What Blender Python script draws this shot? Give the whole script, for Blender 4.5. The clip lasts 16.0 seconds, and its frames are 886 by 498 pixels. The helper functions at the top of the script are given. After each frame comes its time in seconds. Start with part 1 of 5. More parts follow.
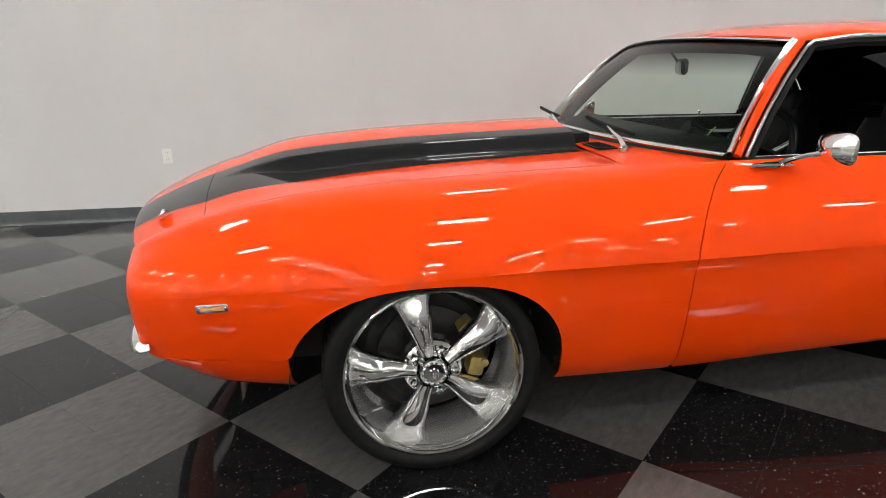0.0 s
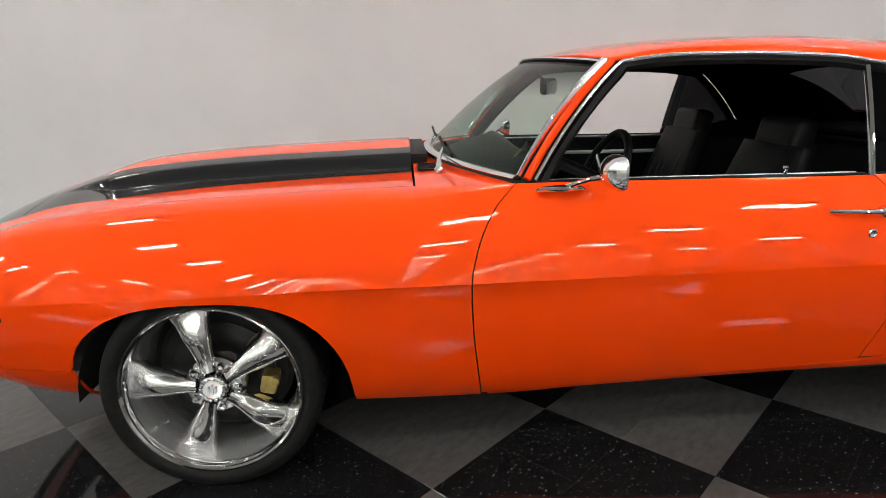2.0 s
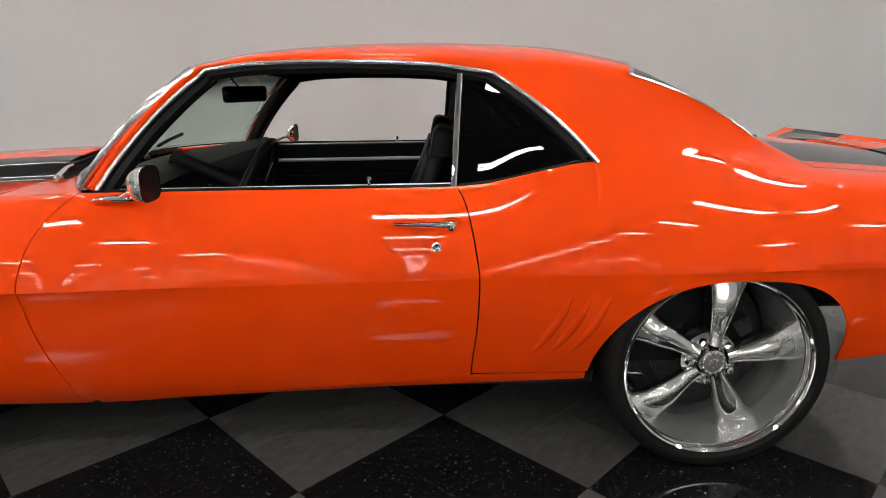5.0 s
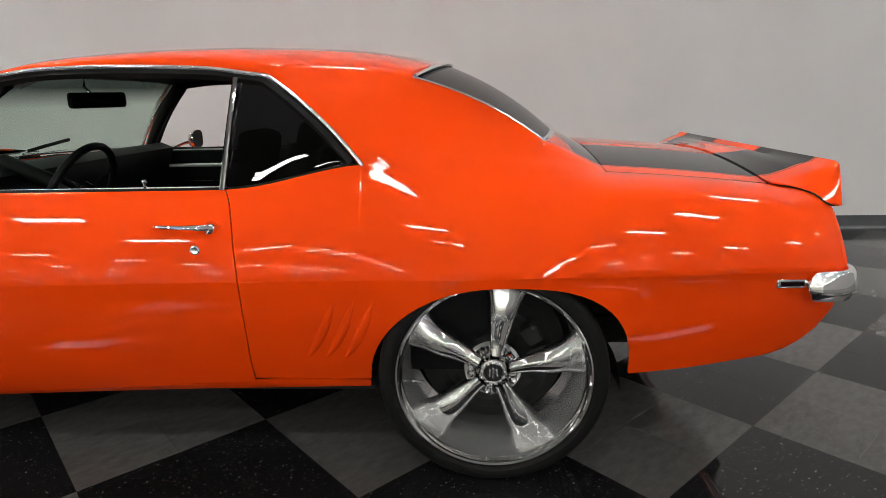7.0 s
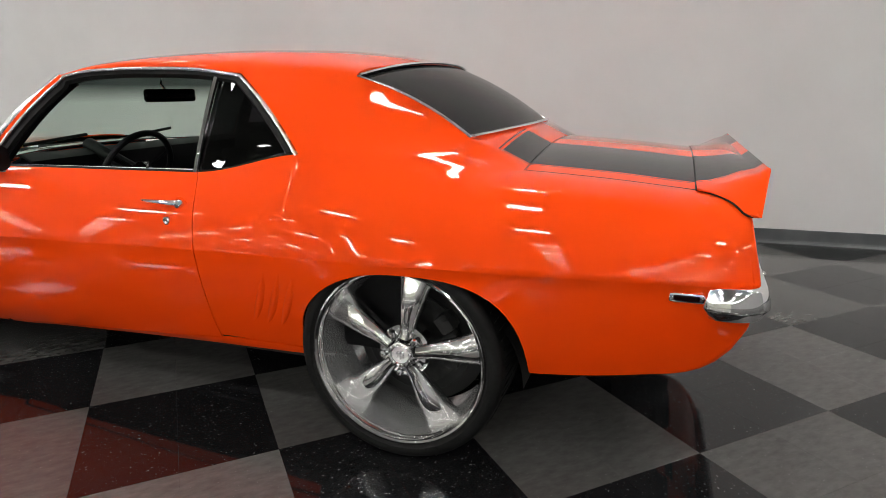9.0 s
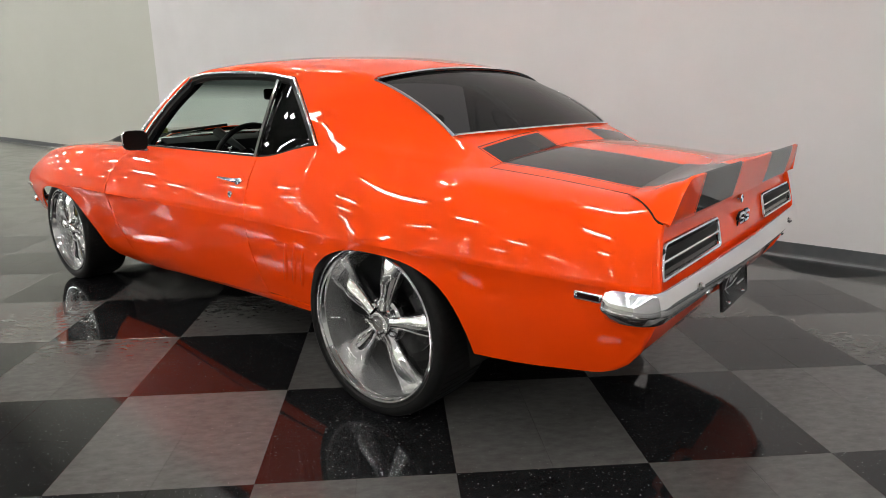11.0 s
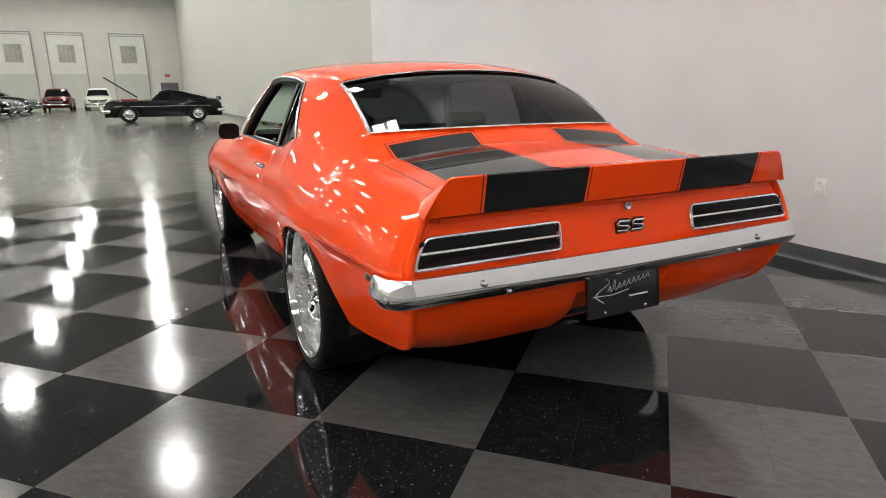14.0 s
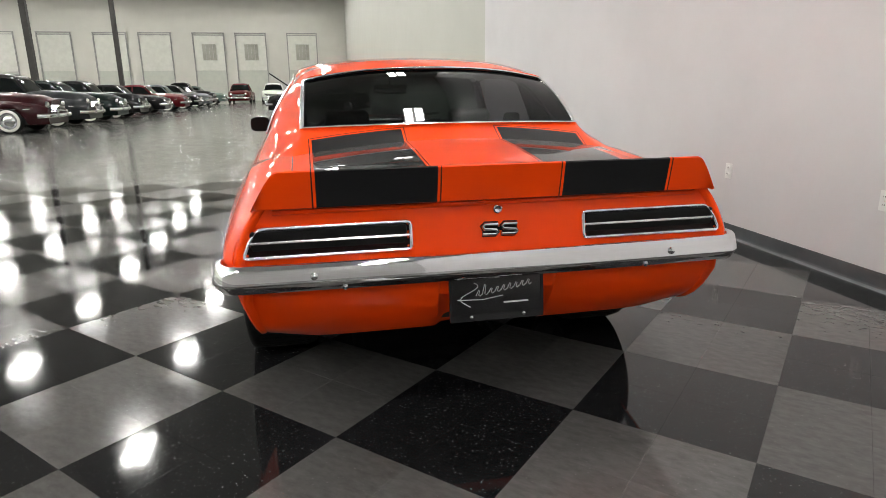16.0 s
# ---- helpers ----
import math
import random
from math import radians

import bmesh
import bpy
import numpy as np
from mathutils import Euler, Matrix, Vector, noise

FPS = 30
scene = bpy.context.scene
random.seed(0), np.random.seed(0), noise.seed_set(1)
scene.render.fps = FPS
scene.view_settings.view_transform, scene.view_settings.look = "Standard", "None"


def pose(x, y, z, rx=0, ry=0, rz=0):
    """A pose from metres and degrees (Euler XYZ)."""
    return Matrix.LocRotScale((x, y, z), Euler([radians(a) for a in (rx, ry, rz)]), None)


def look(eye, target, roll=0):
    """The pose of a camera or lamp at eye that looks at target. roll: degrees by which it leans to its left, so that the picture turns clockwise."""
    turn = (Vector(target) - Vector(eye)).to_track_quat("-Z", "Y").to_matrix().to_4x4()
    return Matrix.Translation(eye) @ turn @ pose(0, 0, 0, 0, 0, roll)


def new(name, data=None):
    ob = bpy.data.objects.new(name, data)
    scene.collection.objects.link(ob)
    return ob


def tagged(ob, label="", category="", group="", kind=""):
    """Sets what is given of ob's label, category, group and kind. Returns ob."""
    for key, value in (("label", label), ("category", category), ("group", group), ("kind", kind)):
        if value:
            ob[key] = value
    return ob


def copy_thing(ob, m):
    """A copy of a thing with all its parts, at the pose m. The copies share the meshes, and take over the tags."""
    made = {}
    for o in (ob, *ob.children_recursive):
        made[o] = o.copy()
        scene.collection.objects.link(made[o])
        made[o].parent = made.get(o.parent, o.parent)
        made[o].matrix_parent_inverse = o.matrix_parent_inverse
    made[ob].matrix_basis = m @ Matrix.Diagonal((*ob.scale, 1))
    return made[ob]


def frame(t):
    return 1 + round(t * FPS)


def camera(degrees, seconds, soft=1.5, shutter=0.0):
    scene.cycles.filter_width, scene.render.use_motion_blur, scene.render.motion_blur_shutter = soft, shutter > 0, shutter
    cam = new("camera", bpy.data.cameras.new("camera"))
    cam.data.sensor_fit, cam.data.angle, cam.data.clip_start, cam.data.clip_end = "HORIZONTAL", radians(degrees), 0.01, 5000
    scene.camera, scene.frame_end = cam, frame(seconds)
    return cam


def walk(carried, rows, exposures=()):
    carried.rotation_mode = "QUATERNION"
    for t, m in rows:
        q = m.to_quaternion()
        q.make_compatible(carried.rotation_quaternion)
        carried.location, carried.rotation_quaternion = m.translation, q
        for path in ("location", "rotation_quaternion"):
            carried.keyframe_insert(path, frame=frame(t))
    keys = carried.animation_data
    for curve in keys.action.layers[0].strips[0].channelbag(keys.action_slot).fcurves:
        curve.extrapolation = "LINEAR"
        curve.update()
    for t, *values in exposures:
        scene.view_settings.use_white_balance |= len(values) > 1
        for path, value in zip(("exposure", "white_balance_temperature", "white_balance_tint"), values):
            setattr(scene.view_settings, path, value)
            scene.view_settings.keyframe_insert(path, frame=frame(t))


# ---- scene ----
cam = camera(72.2, 16.0, soft=0.8)
PATH = [
    (0, (-0.222, -2.401, 1.164), (0.085, -0.512, 0.582), -0.6),
    (0.5, (-0.028, -2.431, 1.17), (0.212, -0.534, 0.585), -0.8),
    (1, (0.153, -2.452, 1.17), (0.328, -0.54, 0.61), -0.9),
    (1.5, (0.355, -2.471, 1.164), (0.521, -0.554, 0.618), -0.8),
    (2, (0.572, -2.488, 1.168), (0.694, -0.563, 0.638), -0.9),
    (2.5, (0.79, -2.489, 1.174), (0.902, -0.567, 0.634), -0.6),
    (3, (1.023, -2.503, 1.178), (1.097, -0.58, 0.635), -0.5),
    (3.5, (1.262, -2.509, 1.191), (1.306, -0.586, 0.644), -0.7),
    (4, (1.494, -2.522, 1.176), (1.535, -0.594, 0.645), -0.8),
    (4.2, (1.576, -2.521, 1.179), (1.615, -0.594, 0.645), -0.8),
    (6.3, (2.422, -2.506, 1.141), (2.359, -0.569, 0.647), -1.3),
    (6.5, (2.489, -2.502, 1.144), (2.403, -0.567, 0.646), -1.2),
    (7, (2.698, -2.487, 1.137), (2.593, -0.552, 0.642), -1.4),
    (7.5, (2.923, -2.472, 1.14), (2.723, -0.546, 0.638), -1.6),
    (8, (3.111, -2.463, 1.133), (2.735, -0.563, 0.634), -1.6),
    (8.5, (3.299, -2.454, 1.13), (2.78, -0.587, 0.635), -1.4),
    (9, (3.494, -2.439, 1.127), (2.817, -0.624, 0.631), -1.2),
    (9.5, (3.695, -2.41, 1.125), (2.877, -0.653, 0.629), -1.0),
    (10, (3.878, -2.372, 1.125), (2.926, -0.685, 0.627), -0.8),
    (10.2, (3.94, -2.36, 1.121), (2.926, -0.708, 0.628), -0.7),
    (12.3, (4.71, -1.982, 1.152), (3.224, -0.743, 0.647), -0.5),
    (12.5, (4.771, -1.922, 1.158), (3.252, -0.724, 0.65), -0.6),
    (13, (4.938, -1.785, 1.159), (3.344, -0.689, 0.65), -0.4),
    (13.5, (5.075, -1.625, 1.151), (3.418, -0.625, 0.65), -0.7),
    (14, (5.201, -1.444, 1.15), (3.471, -0.574, 0.648), -0.7),
    (14.5, (5.305, -1.246, 1.147), (3.533, -0.469, 0.641), -0.6),
    (15, (5.402, -1.037, 1.144), (3.573, -0.402, 0.643), -0.8),
    (15.5, (5.479, -0.81, 1.142), (3.613, -0.296, 0.641), -0.8),
    (16, (5.533, -0.579, 1.15), (3.643, -0.171, 0.638), -0.6),
]
walk(cam, [(t, look(e, g, r)) for t, e, g, r in PATH], ((0, 0.0), (1.5, 0.0), (3.5, -0.18), (6.5, -0.31), (7.5, -0.29), (9.2, -0.16), (12.5, 0.02), (16, 0.10)))

# ---- world, light, exposure ----
world = bpy.data.worlds.new("world")
scene.world = world
world.use_nodes = True
world.node_tree.nodes["Background"].inputs["Color"].default_value = (0.8, 0.85, 0.9, 1)
world.node_tree.nodes["Background"].inputs["Strength"].default_value = 0.02

LAMP_Z = 10.5
LAMP = 94.0       # strength of the tubes in the high-bay fixtures


# ---- materials ----
def material(name, base=(0.5, 0.5, 0.5), rough=0.5, metal=0.0, coat=0.0, coat_rough=0.03, spec=0.5):
    m = bpy.data.materials.new(name)
    m.use_nodes = True
    b = m.node_tree.nodes["Principled BSDF"]
    b.inputs["Base Color"].default_value = (*base, 1)
    b.inputs["Roughness"].default_value = rough
    b.inputs["Metallic"].default_value = metal
    b.inputs["Coat Weight"].default_value = coat
    b.inputs["Coat Roughness"].default_value = coat_rough
    b.inputs["Specular IOR Level"].default_value = spec
    return m


def nd(m, kind, **sets):
    n = m.node_tree.nodes.new(kind)
    for k, v in sets.items():
        if k in n.inputs:
            n.inputs[k].default_value = v
    return n


def wire(m, a, out, b, inp):
    m.node_tree.links.new(a.outputs[out], b.inputs[inp])


def bsdf(m):
    return m.node_tree.nodes["Principled BSDF"]


def coords(m, scale=(1, 1, 1)):
    tc = nd(m, "ShaderNodeTexCoord")
    mp = nd(m, "ShaderNodeMapping")
    mp.inputs["Scale"].default_value = scale
    wire(m, tc, "Object", mp, "Vector")
    return mp


def noise_tex(m, scale, detail=4.0, rough=0.55, src=None):
    n = nd(m, "ShaderNodeTexNoise", Scale=scale, Detail=detail, Roughness=rough)
    wire(m, src or coords(m), "Vector", n, "Vector")
    return n


def ramp(m, src, out, stops):
    r = nd(m, "ShaderNodeValToRGB")
    e = r.color_ramp.elements
    while len(e) < len(stops):
        e.new(0.5)
    for el, (p, c) in zip(e, stops):
        el.position = p
        el.color = (*c, 1) if len(c) == 3 else c
    wire(m, src, out, r, "Fac")
    return r


def bump(m, src, out, strength=0.1, distance=0.01):
    b = nd(m, "ShaderNodeBump", Strength=strength, Distance=distance)
    wire(m, src, out, b, "Height")
    wire(m, b, "Normal", bsdf(m), "Normal")
    return b


def mottled(name, dark, light, scale, rough=0.6, relief=0.1, distance=0.004, detail=5.0, metal=0.0, coat=0.0, spread=(0.3, 0.7)):
    """A surface that varies between two colours, with the same noise as relief."""
    m = material(name, light, rough, metal, coat)
    n = noise_tex(m, scale, detail)
    r = ramp(m, n, "Fac", [(spread[0], dark), (spread[1], light)])
    wire(m, r, "Color", bsdf(m), "Base Color")
    if relief:
        bump(m, n, "Fac", relief, distance)
    return m


def compare(m, src, out, edge, soft, above=True):
    """1 where the value lies above (or below) the edge."""
    mr = nd(m, "ShaderNodeMapRange")
    mr.inputs["From Min"].default_value = edge - soft if above else edge + soft
    mr.inputs["From Max"].default_value = edge + soft if above else edge - soft
    wire(m, src, out, mr, "Value")
    return mr


def calc(m, op, a, b=None):
    n = nd(m, "ShaderNodeMath")
    n.operation = op
    for i, v in enumerate((a, b)):
        if v is None:
            continue
        if isinstance(v, (int, float)):
            n.inputs[i].default_value = v
        else:
            m.node_tree.links.new(v, n.inputs[i])
    return n.outputs[0]


ORANGE = (0.94, 0.062, 0.0025)


def paint_material(name, stripes=None):
    """Orange two-stage paint under clear lacquer; stripes: black racing stripes with a hairline beside each, on object coordinates."""
    m = material(name, ORANGE, 0.45, 0.0, 1.0, 0.004, 0.04)
    bsdf(m).inputs["Coat IOR"].default_value = 1.31
    wide = noise_tex(m, 5.0, 2.0)
    r = ramp(m, wide, "Fac", [(0.3, (0.92, 0.066, 0.0025)), (0.7, ORANGE)])
    peel = noise_tex(m, 160.0, 2.0)
    bp = nd(m, "ShaderNodeBump", Strength=0.003, Distance=0.004)
    wire(m, peel, "Fac", bp, "Height")
    wire(m, bp, "Normal", bsdf(m), "Coat Normal")
    if not stripes:
        wire(m, r, "Color", bsdf(m), "Base Color")
        return m
    tc = nd(m, "ShaderNodeTexCoord")
    sep = nd(m, "ShaderNodeSeparateXYZ")
    wire(m, tc, "Object", sep, "Vector")
    ay = calc(m, "ABSOLUTE", sep.outputs["Y"])
    inner, outer0, slope, x0, start = stripes
    outer = calc(m, "ADD", outer0, calc(m, "MULTIPLY", slope, calc(m, "SUBTRACT", sep.outputs["X"], x0)))

    nose = calc(m, "ADD", outer0, calc(m, "MULTIPLY", 0.35, calc(m, "SUBTRACT", sep.outputs["X"], x0)))
    outer = calc(m, "MINIMUM", outer, nose)

    def step(v, e):
        return calc(m, "GREATER_THAN", v, e)

    def area(d):
        side = calc(m, "MULTIPLY", step(ay, inner - d), calc(m, "SUBTRACT", 1.0, step(ay, calc(m, "ADD", outer, d))))
        return calc(m, "MULTIPLY", side, step(sep.outputs["X"], start - d))
    hairline = calc(m, "SUBTRACT", area(0.0125), area(0.0085))
    mask = calc(m, "MAXIMUM", area(0.0), hairline)
    mix = nd(m, "ShaderNodeMix")
    mix.data_type = "RGBA"
    m.node_tree.links.new(mask, mix.inputs["Factor"])
    wire(m, r, "Color", mix, "A")
    mix.inputs["B"].default_value = (0.012, 0.012, 0.013, 1)
    wire(m, mix, "Result", bsdf(m), "Base Color")
    return m


PAINT = paint_material("orange_paint")
PAINT_HOOD = paint_material("orange_paint_hood_stripes", (0.212, 0.53, -0.09, -0.65, -2.0))
PAINT_DECK = paint_material("orange_paint_deck_stripes", (0.205, 0.57, 0.0, -9.0, 3.005))
CHROME = material("chrome", (0.86, 0.86, 0.87), 0.04, 1.0)
POLISHED = mottled("polished_alloy", (0.80, 0.80, 0.80), (0.88, 0.88, 0.88), 30.0, 0.05, 0.02, 0.002, metal=1.0)
RIM_ALLOY = mottled("polished_rim_alloy", (0.76, 0.76, 0.76), (0.86, 0.86, 0.86), 30.0, 0.19, 0.03, 0.002, metal=0.82)
BRIGHT = material("bright_trim", (0.86, 0.86, 0.87), 0.20, 1.0)
RUBBER = mottled("tyre_rubber", (0.005, 0.005, 0.005), (0.009, 0.009, 0.009), 60.0, 0.62, 0.08)
bsdf(RUBBER).inputs["Specular IOR Level"].default_value = 0.16
SEAL = material("black_rubber_seal", (0.006, 0.006, 0.006), 0.5, 0.0, 0.0, 0.03, 0.15)
BLACK = mottled("black_underbody", (0.006, 0.006, 0.006), (0.012, 0.012, 0.012), 15.0, 0.8, 0.05)
GLOSS_BLACK = material("gloss_black_plastic", (0.008, 0.008, 0.009), 0.12)
VINYL = mottled("black_vinyl", (0.0025, 0.0025, 0.003), (0.005, 0.005, 0.0055), 120.0, 0.5, 0.15, 0.001)
bsdf(VINYL).inputs["Specular IOR Level"].default_value = 0.16
LENS_DARK = material("dark_red_lens", (0.008, 0.003, 0.003), 0.15, 0.0, 0.0, 0.03, 0.15)
AMBER = material("amber_lens", (0.45, 0.16, 0.02), 0.12, 0.0, 1.0)
BRASS = mottled("gold_zinc_caliper", (0.30, 0.22, 0.07), (0.42, 0.32, 0.12), 40.0, 0.4, 0.1, metal=0.7)
IRON = mottled("brake_iron", (0.02, 0.02, 0.02), (0.04, 0.04, 0.04), 40.0, 0.45, 0.05, metal=0.6)


def pane_material(name, tint, band=0.0):
    """Thin glass: tinted see-through mixed with a clear reflection; band: height of a darker shade band."""
    m = bpy.data.materials.new(name)
    m.use_nodes = True
    t = m.node_tree
    t.nodes.remove(t.nodes["Principled BSDF"])
    see = nd(m, "ShaderNodeBsdfTransparent")
    see.inputs["Color"].default_value = (*tint, 1)
    if band:
        tc, sep = nd(m, "ShaderNodeTexCoord"), nd(m, "ShaderNodeSeparateXYZ")
        wire(m, tc, "Object", sep, "Vector")
        fade = compare(m, sep, "Z", band, 0.04)
        shade = ramp(m, fade, "Result", [(0.0, tint), (1.0, (0.07, 0.095, 0.085))])
        wire(m, shade, "Color", see, "Color")
    shine = nd(m, "ShaderNodeBsdfGlossy", Roughness=0.01)
    f = nd(m, "ShaderNodeLayerWeight", Blend=0.5)
    power = calc(m, "POWER", f.outputs["Facing"], 4.5)
    fac = calc(m, "MULTIPLY_ADD", power, 0.7)
    fac.node.inputs[2].default_value = 0.035
    mix = nd(m, "ShaderNodeMixShader")
    t.links.new(fac, mix.inputs["Fac"])
    t.links.new(see.outputs[0], mix.inputs[1])
    t.links.new(shine.outputs[0], mix.inputs[2])
    t.links.new(mix.outputs[0], t.nodes["Material Output"].inputs["Surface"])
    return m


GLASS_GREEN = pane_material("green_tinted_glass", (0.63, 0.76, 0.68), 1.158)
GLASS_DARK = pane_material("dark_tinted_glass", (0.055, 0.055, 0.06))
GLASS_QUARTER = pane_material("black_tinted_glass", (0.016, 0.016, 0.018))
GLASS_CLEAR = pane_material("clear_glass", (0.85, 0.88, 0.86))


# ---- mesh helpers ----
def mesh_of(bm, name, mat, smooth=True, angle=None):
    me = bpy.data.meshes.new(name)
    bm.to_mesh(me)
    bm.free()
    for p in me.polygons:
        p.use_smooth = smooth
    for one in (mat if isinstance(mat, (list, tuple)) else [mat]):
        me.materials.append(one)
    if smooth and angle:
        me.set_sharp_from_angle(angle=radians(angle))
    return me


def part(name, bm, mat, parent, label="", smooth=True, angle=35, solid=0.0, fix=True, inside=None):
    """Links a bmesh as one mesh object under a thing or a part."""
    if fix:
        bmesh.ops.recalc_face_normals(bm, faces=bm.faces)
    bm.edges.index_update()
    rim = [e.index for e in bm.edges if e.is_boundary] if solid else []
    ob = new(name, mesh_of(bm, name, mat, smooth, angle))
    for i in rim:
        ob.data.edges[i].use_edge_sharp = True
    ob.parent = parent
    if inside:
        ob.data.materials.append(inside)
    if solid:
        mod = ob.modifiers.new("thickness", "SOLIDIFY")
        mod.thickness, mod.offset = solid, -1.0
        mod.material_offset = 1 if inside else 0
    if label:
        tagged(ob, label)
    return ob


def thing(name, label, category, group="", kind="", at=None):
    """An Empty at the base of a thing, which parents its parts."""
    ob = new(name)
    ob.empty_display_size = 0.1
    if at is not None:
        ob.matrix_basis = at
    return tagged(ob, label, category, group, kind)


def grid(rows, bm=None, closed=False):
    bm = bm or bmesh.new()
    vs = [[bm.verts.new(p) for p in r] for r in rows]
    for a, b in zip(vs, vs[1:]):
        n = len(a)
        for i in range(n if closed else n - 1):
            j = (i + 1) % n
            bm.faces.new((a[i], a[j], b[j], b[i]))
    return bm


def flipped(bm):
    """A copy of a bmesh mirrored across the car's middle plane."""
    c = bm.copy()
    for v in c.verts:
        v.co.y = -v.co.y
    bmesh.ops.reverse_faces(c, faces=c.faces)
    return c


def joined(*bms):
    out = bmesh.new()
    for b in bms:
        me = bpy.data.meshes.new("join")
        b.to_mesh(me)
        b.free()
        out.from_mesh(me)
        bpy.data.meshes.remove(me)
    return out


def box(sx, sy, sz, at=(0, 0, 0), bevel=0.0, seg=2, bm=None, rot=None):
    b = bmesh.new()
    bmesh.ops.create_cube(b, size=1.0)
    bmesh.ops.scale(b, vec=(sx, sy, sz), verts=b.verts)
    if bevel:
        bmesh.ops.bevel(b, geom=list(b.edges), offset=bevel, segments=seg, affect="EDGES", profile=0.6)
    mat = Matrix.Translation(at) @ (rot.to_4x4() if rot is not None else Matrix())
    bmesh.ops.transform(b, matrix=mat, verts=b.verts)
    if bm is None:
        return b
    me = bpy.data.meshes.new("t")
    b.to_mesh(me)
    b.free()
    bm.from_mesh(me)
    bpy.data.meshes.remove(me)
    return bm


def lathe(profile, steps=48, axis="y", bm=None, full=True):
    """Turns a profile of (along, radius) about the x, y or z axis."""
    rows = []
    for a, r in profile:
        row = []
        for k in range(steps):
            th = 2 * math.pi * k / steps
            c, s = r * math.cos(th), r * math.sin(th)
            row.append({"y": (c, a, s), "x": (a, c, s), "z": (c, s, a)}[axis])
        rows.append(row)
    return grid(rows, bm, closed=True)


def tube(points, rx, ry=None, steps=8, up=(0, 0, 1), bm=None, cap=True):
    """A rod of oval section along a line of points; rx across, ry along up. Radii may be lists."""
    pts = [Vector(p) for p in points]
    n = len(pts)
    bm = bm or bmesh.new()
    rows = []
    for i, p in enumerate(pts):
        d = (pts[min(i + 1, n - 1)] - pts[max(i - 1, 0)]).normalized()
        side = d.cross(Vector(up))
        side = side.normalized() if side.length > 1e-5 else Vector((1, 0, 0))
        top = side.cross(d).normalized()
        a = rx[i] if isinstance(rx, (list, tuple)) else rx
        b = a if ry is None else (ry[i] if isinstance(ry, (list, tuple)) else ry)
        rows.append([p + side * a * math.cos(2 * math.pi * k / steps) + top * b * math.sin(2 * math.pi * k / steps) for k in range(steps)])
    vs = [[bm.verts.new(q) for q in r] for r in rows]
    for a, b in zip(vs, vs[1:]):
        for i in range(steps):
            j = (i + 1) % steps
            bm.faces.new((a[i], a[j], b[j], b[i]))
    if cap:
        bm.faces.new(list(reversed(vs[0])))
        bm.faces.new(vs[-1])
    return bm


def curve(*pts):
    """A smooth function through a few (place, value) points, with no overshoot."""
    xs, ys = [p[0] for p in pts], [p[1] for p in pts]
    n = len(xs)
    d = [(ys[i + 1] - ys[i]) / (xs[i + 1] - xs[i]) for i in range(n - 1)]
    m = [d[0]] + [0.0 if d[i - 1] * d[i] <= 0 else 2 * d[i - 1] * d[i] / (d[i - 1] + d[i]) for i in range(1, n - 1)] + [d[-1]]

    def f(x):
        if x <= xs[0]:
            return ys[0] + m[0] * (x - xs[0])
        if x >= xs[-1]:
            return ys[-1] + m[-1] * (x - xs[-1])
        i = max(k for k in range(n - 1) if xs[k] <= x)
        h = xs[i + 1] - xs[i]
        t = (x - xs[i]) / h
        return ((1 + 2 * t) * (1 - t) ** 2 * ys[i] + t * (1 - t) ** 2 * h * m[i]
                + t * t * (3 - 2 * t) * ys[i + 1] + t * t * (t - 1) * h * m[i + 1])
    return f


def eased(f, r):
    """The same function averaged over a short stretch, less so at the car's two ends."""
    steps = [-2.0, -1.5, -1.0, -0.5, 0.0, 0.5, 1.0, 1.5, 2.0]
    wts = [math.exp(-0.5 * s * s) for s in steps]
    memo = {}

    def g(x):
        k = round(x, 6)
        if k not in memo:
            q = r * smooth(-0.84, -0.45, x) * (1 - smooth(3.40, 3.68, x))
            memo[k] = f(x) if q < 0.002 else sum(w * f(x + s * q) for s, w in zip(steps, wts)) / sum(wts)
        return memo[k]
    return g


def smooth(a, b, x):
    t = min(max((x - a) / (b - a), 0.0), 1.0)
    return t * t * (3 - 2 * t)


def lerp(a, b, t):
    return a + (b - a) * t


def spaced(a, b, n):
    return [a + (b - a) * i / n for i in range(n + 1)]


# ---- the hall: laid out on its own axes, one degree off the car's ----
HALL = pose(0, 0, 0, 0, 0, -1.0)
NEAR_Y, FAR_Y, END_X, FRONT_X, BACK_Y, CEIL = 2.61, 3.02, -67.0, 20.0, -82.0, 11.5
CORNER_X, EDGE_X = -5.9, -2.75

WALL_GREY = mottled("grey_wall_paint", (0.59, 0.575, 0.58), (0.635, 0.62, 0.625), 1.3, 0.62, 0.05, 0.002)
WALL_PALE = mottled("pale_green_wall_paint", (0.455, 0.46, 0.41), (0.48, 0.485, 0.435), 0.6, 0.6, 0.05, 0.002)
WALL_END = mottled("pale_end_wall_paint", (0.47, 0.465, 0.42), (0.52, 0.515, 0.465), 0.5, 0.6, 0.05, 0.002)
# tone of the unseen front wall, set for fill light and tail reflections
WALL_FRONT = mottled("grey_front_wall_paint", (0.30, 0.295, 0.295), (0.34, 0.335, 0.335), 1.1, 0.6, 0.05, 0.002)
CEIL_WHITE = mottled("pale_roof_deck", (0.42, 0.42, 0.41), (0.50, 0.50, 0.485), 0.8, 0.7, 0.05)
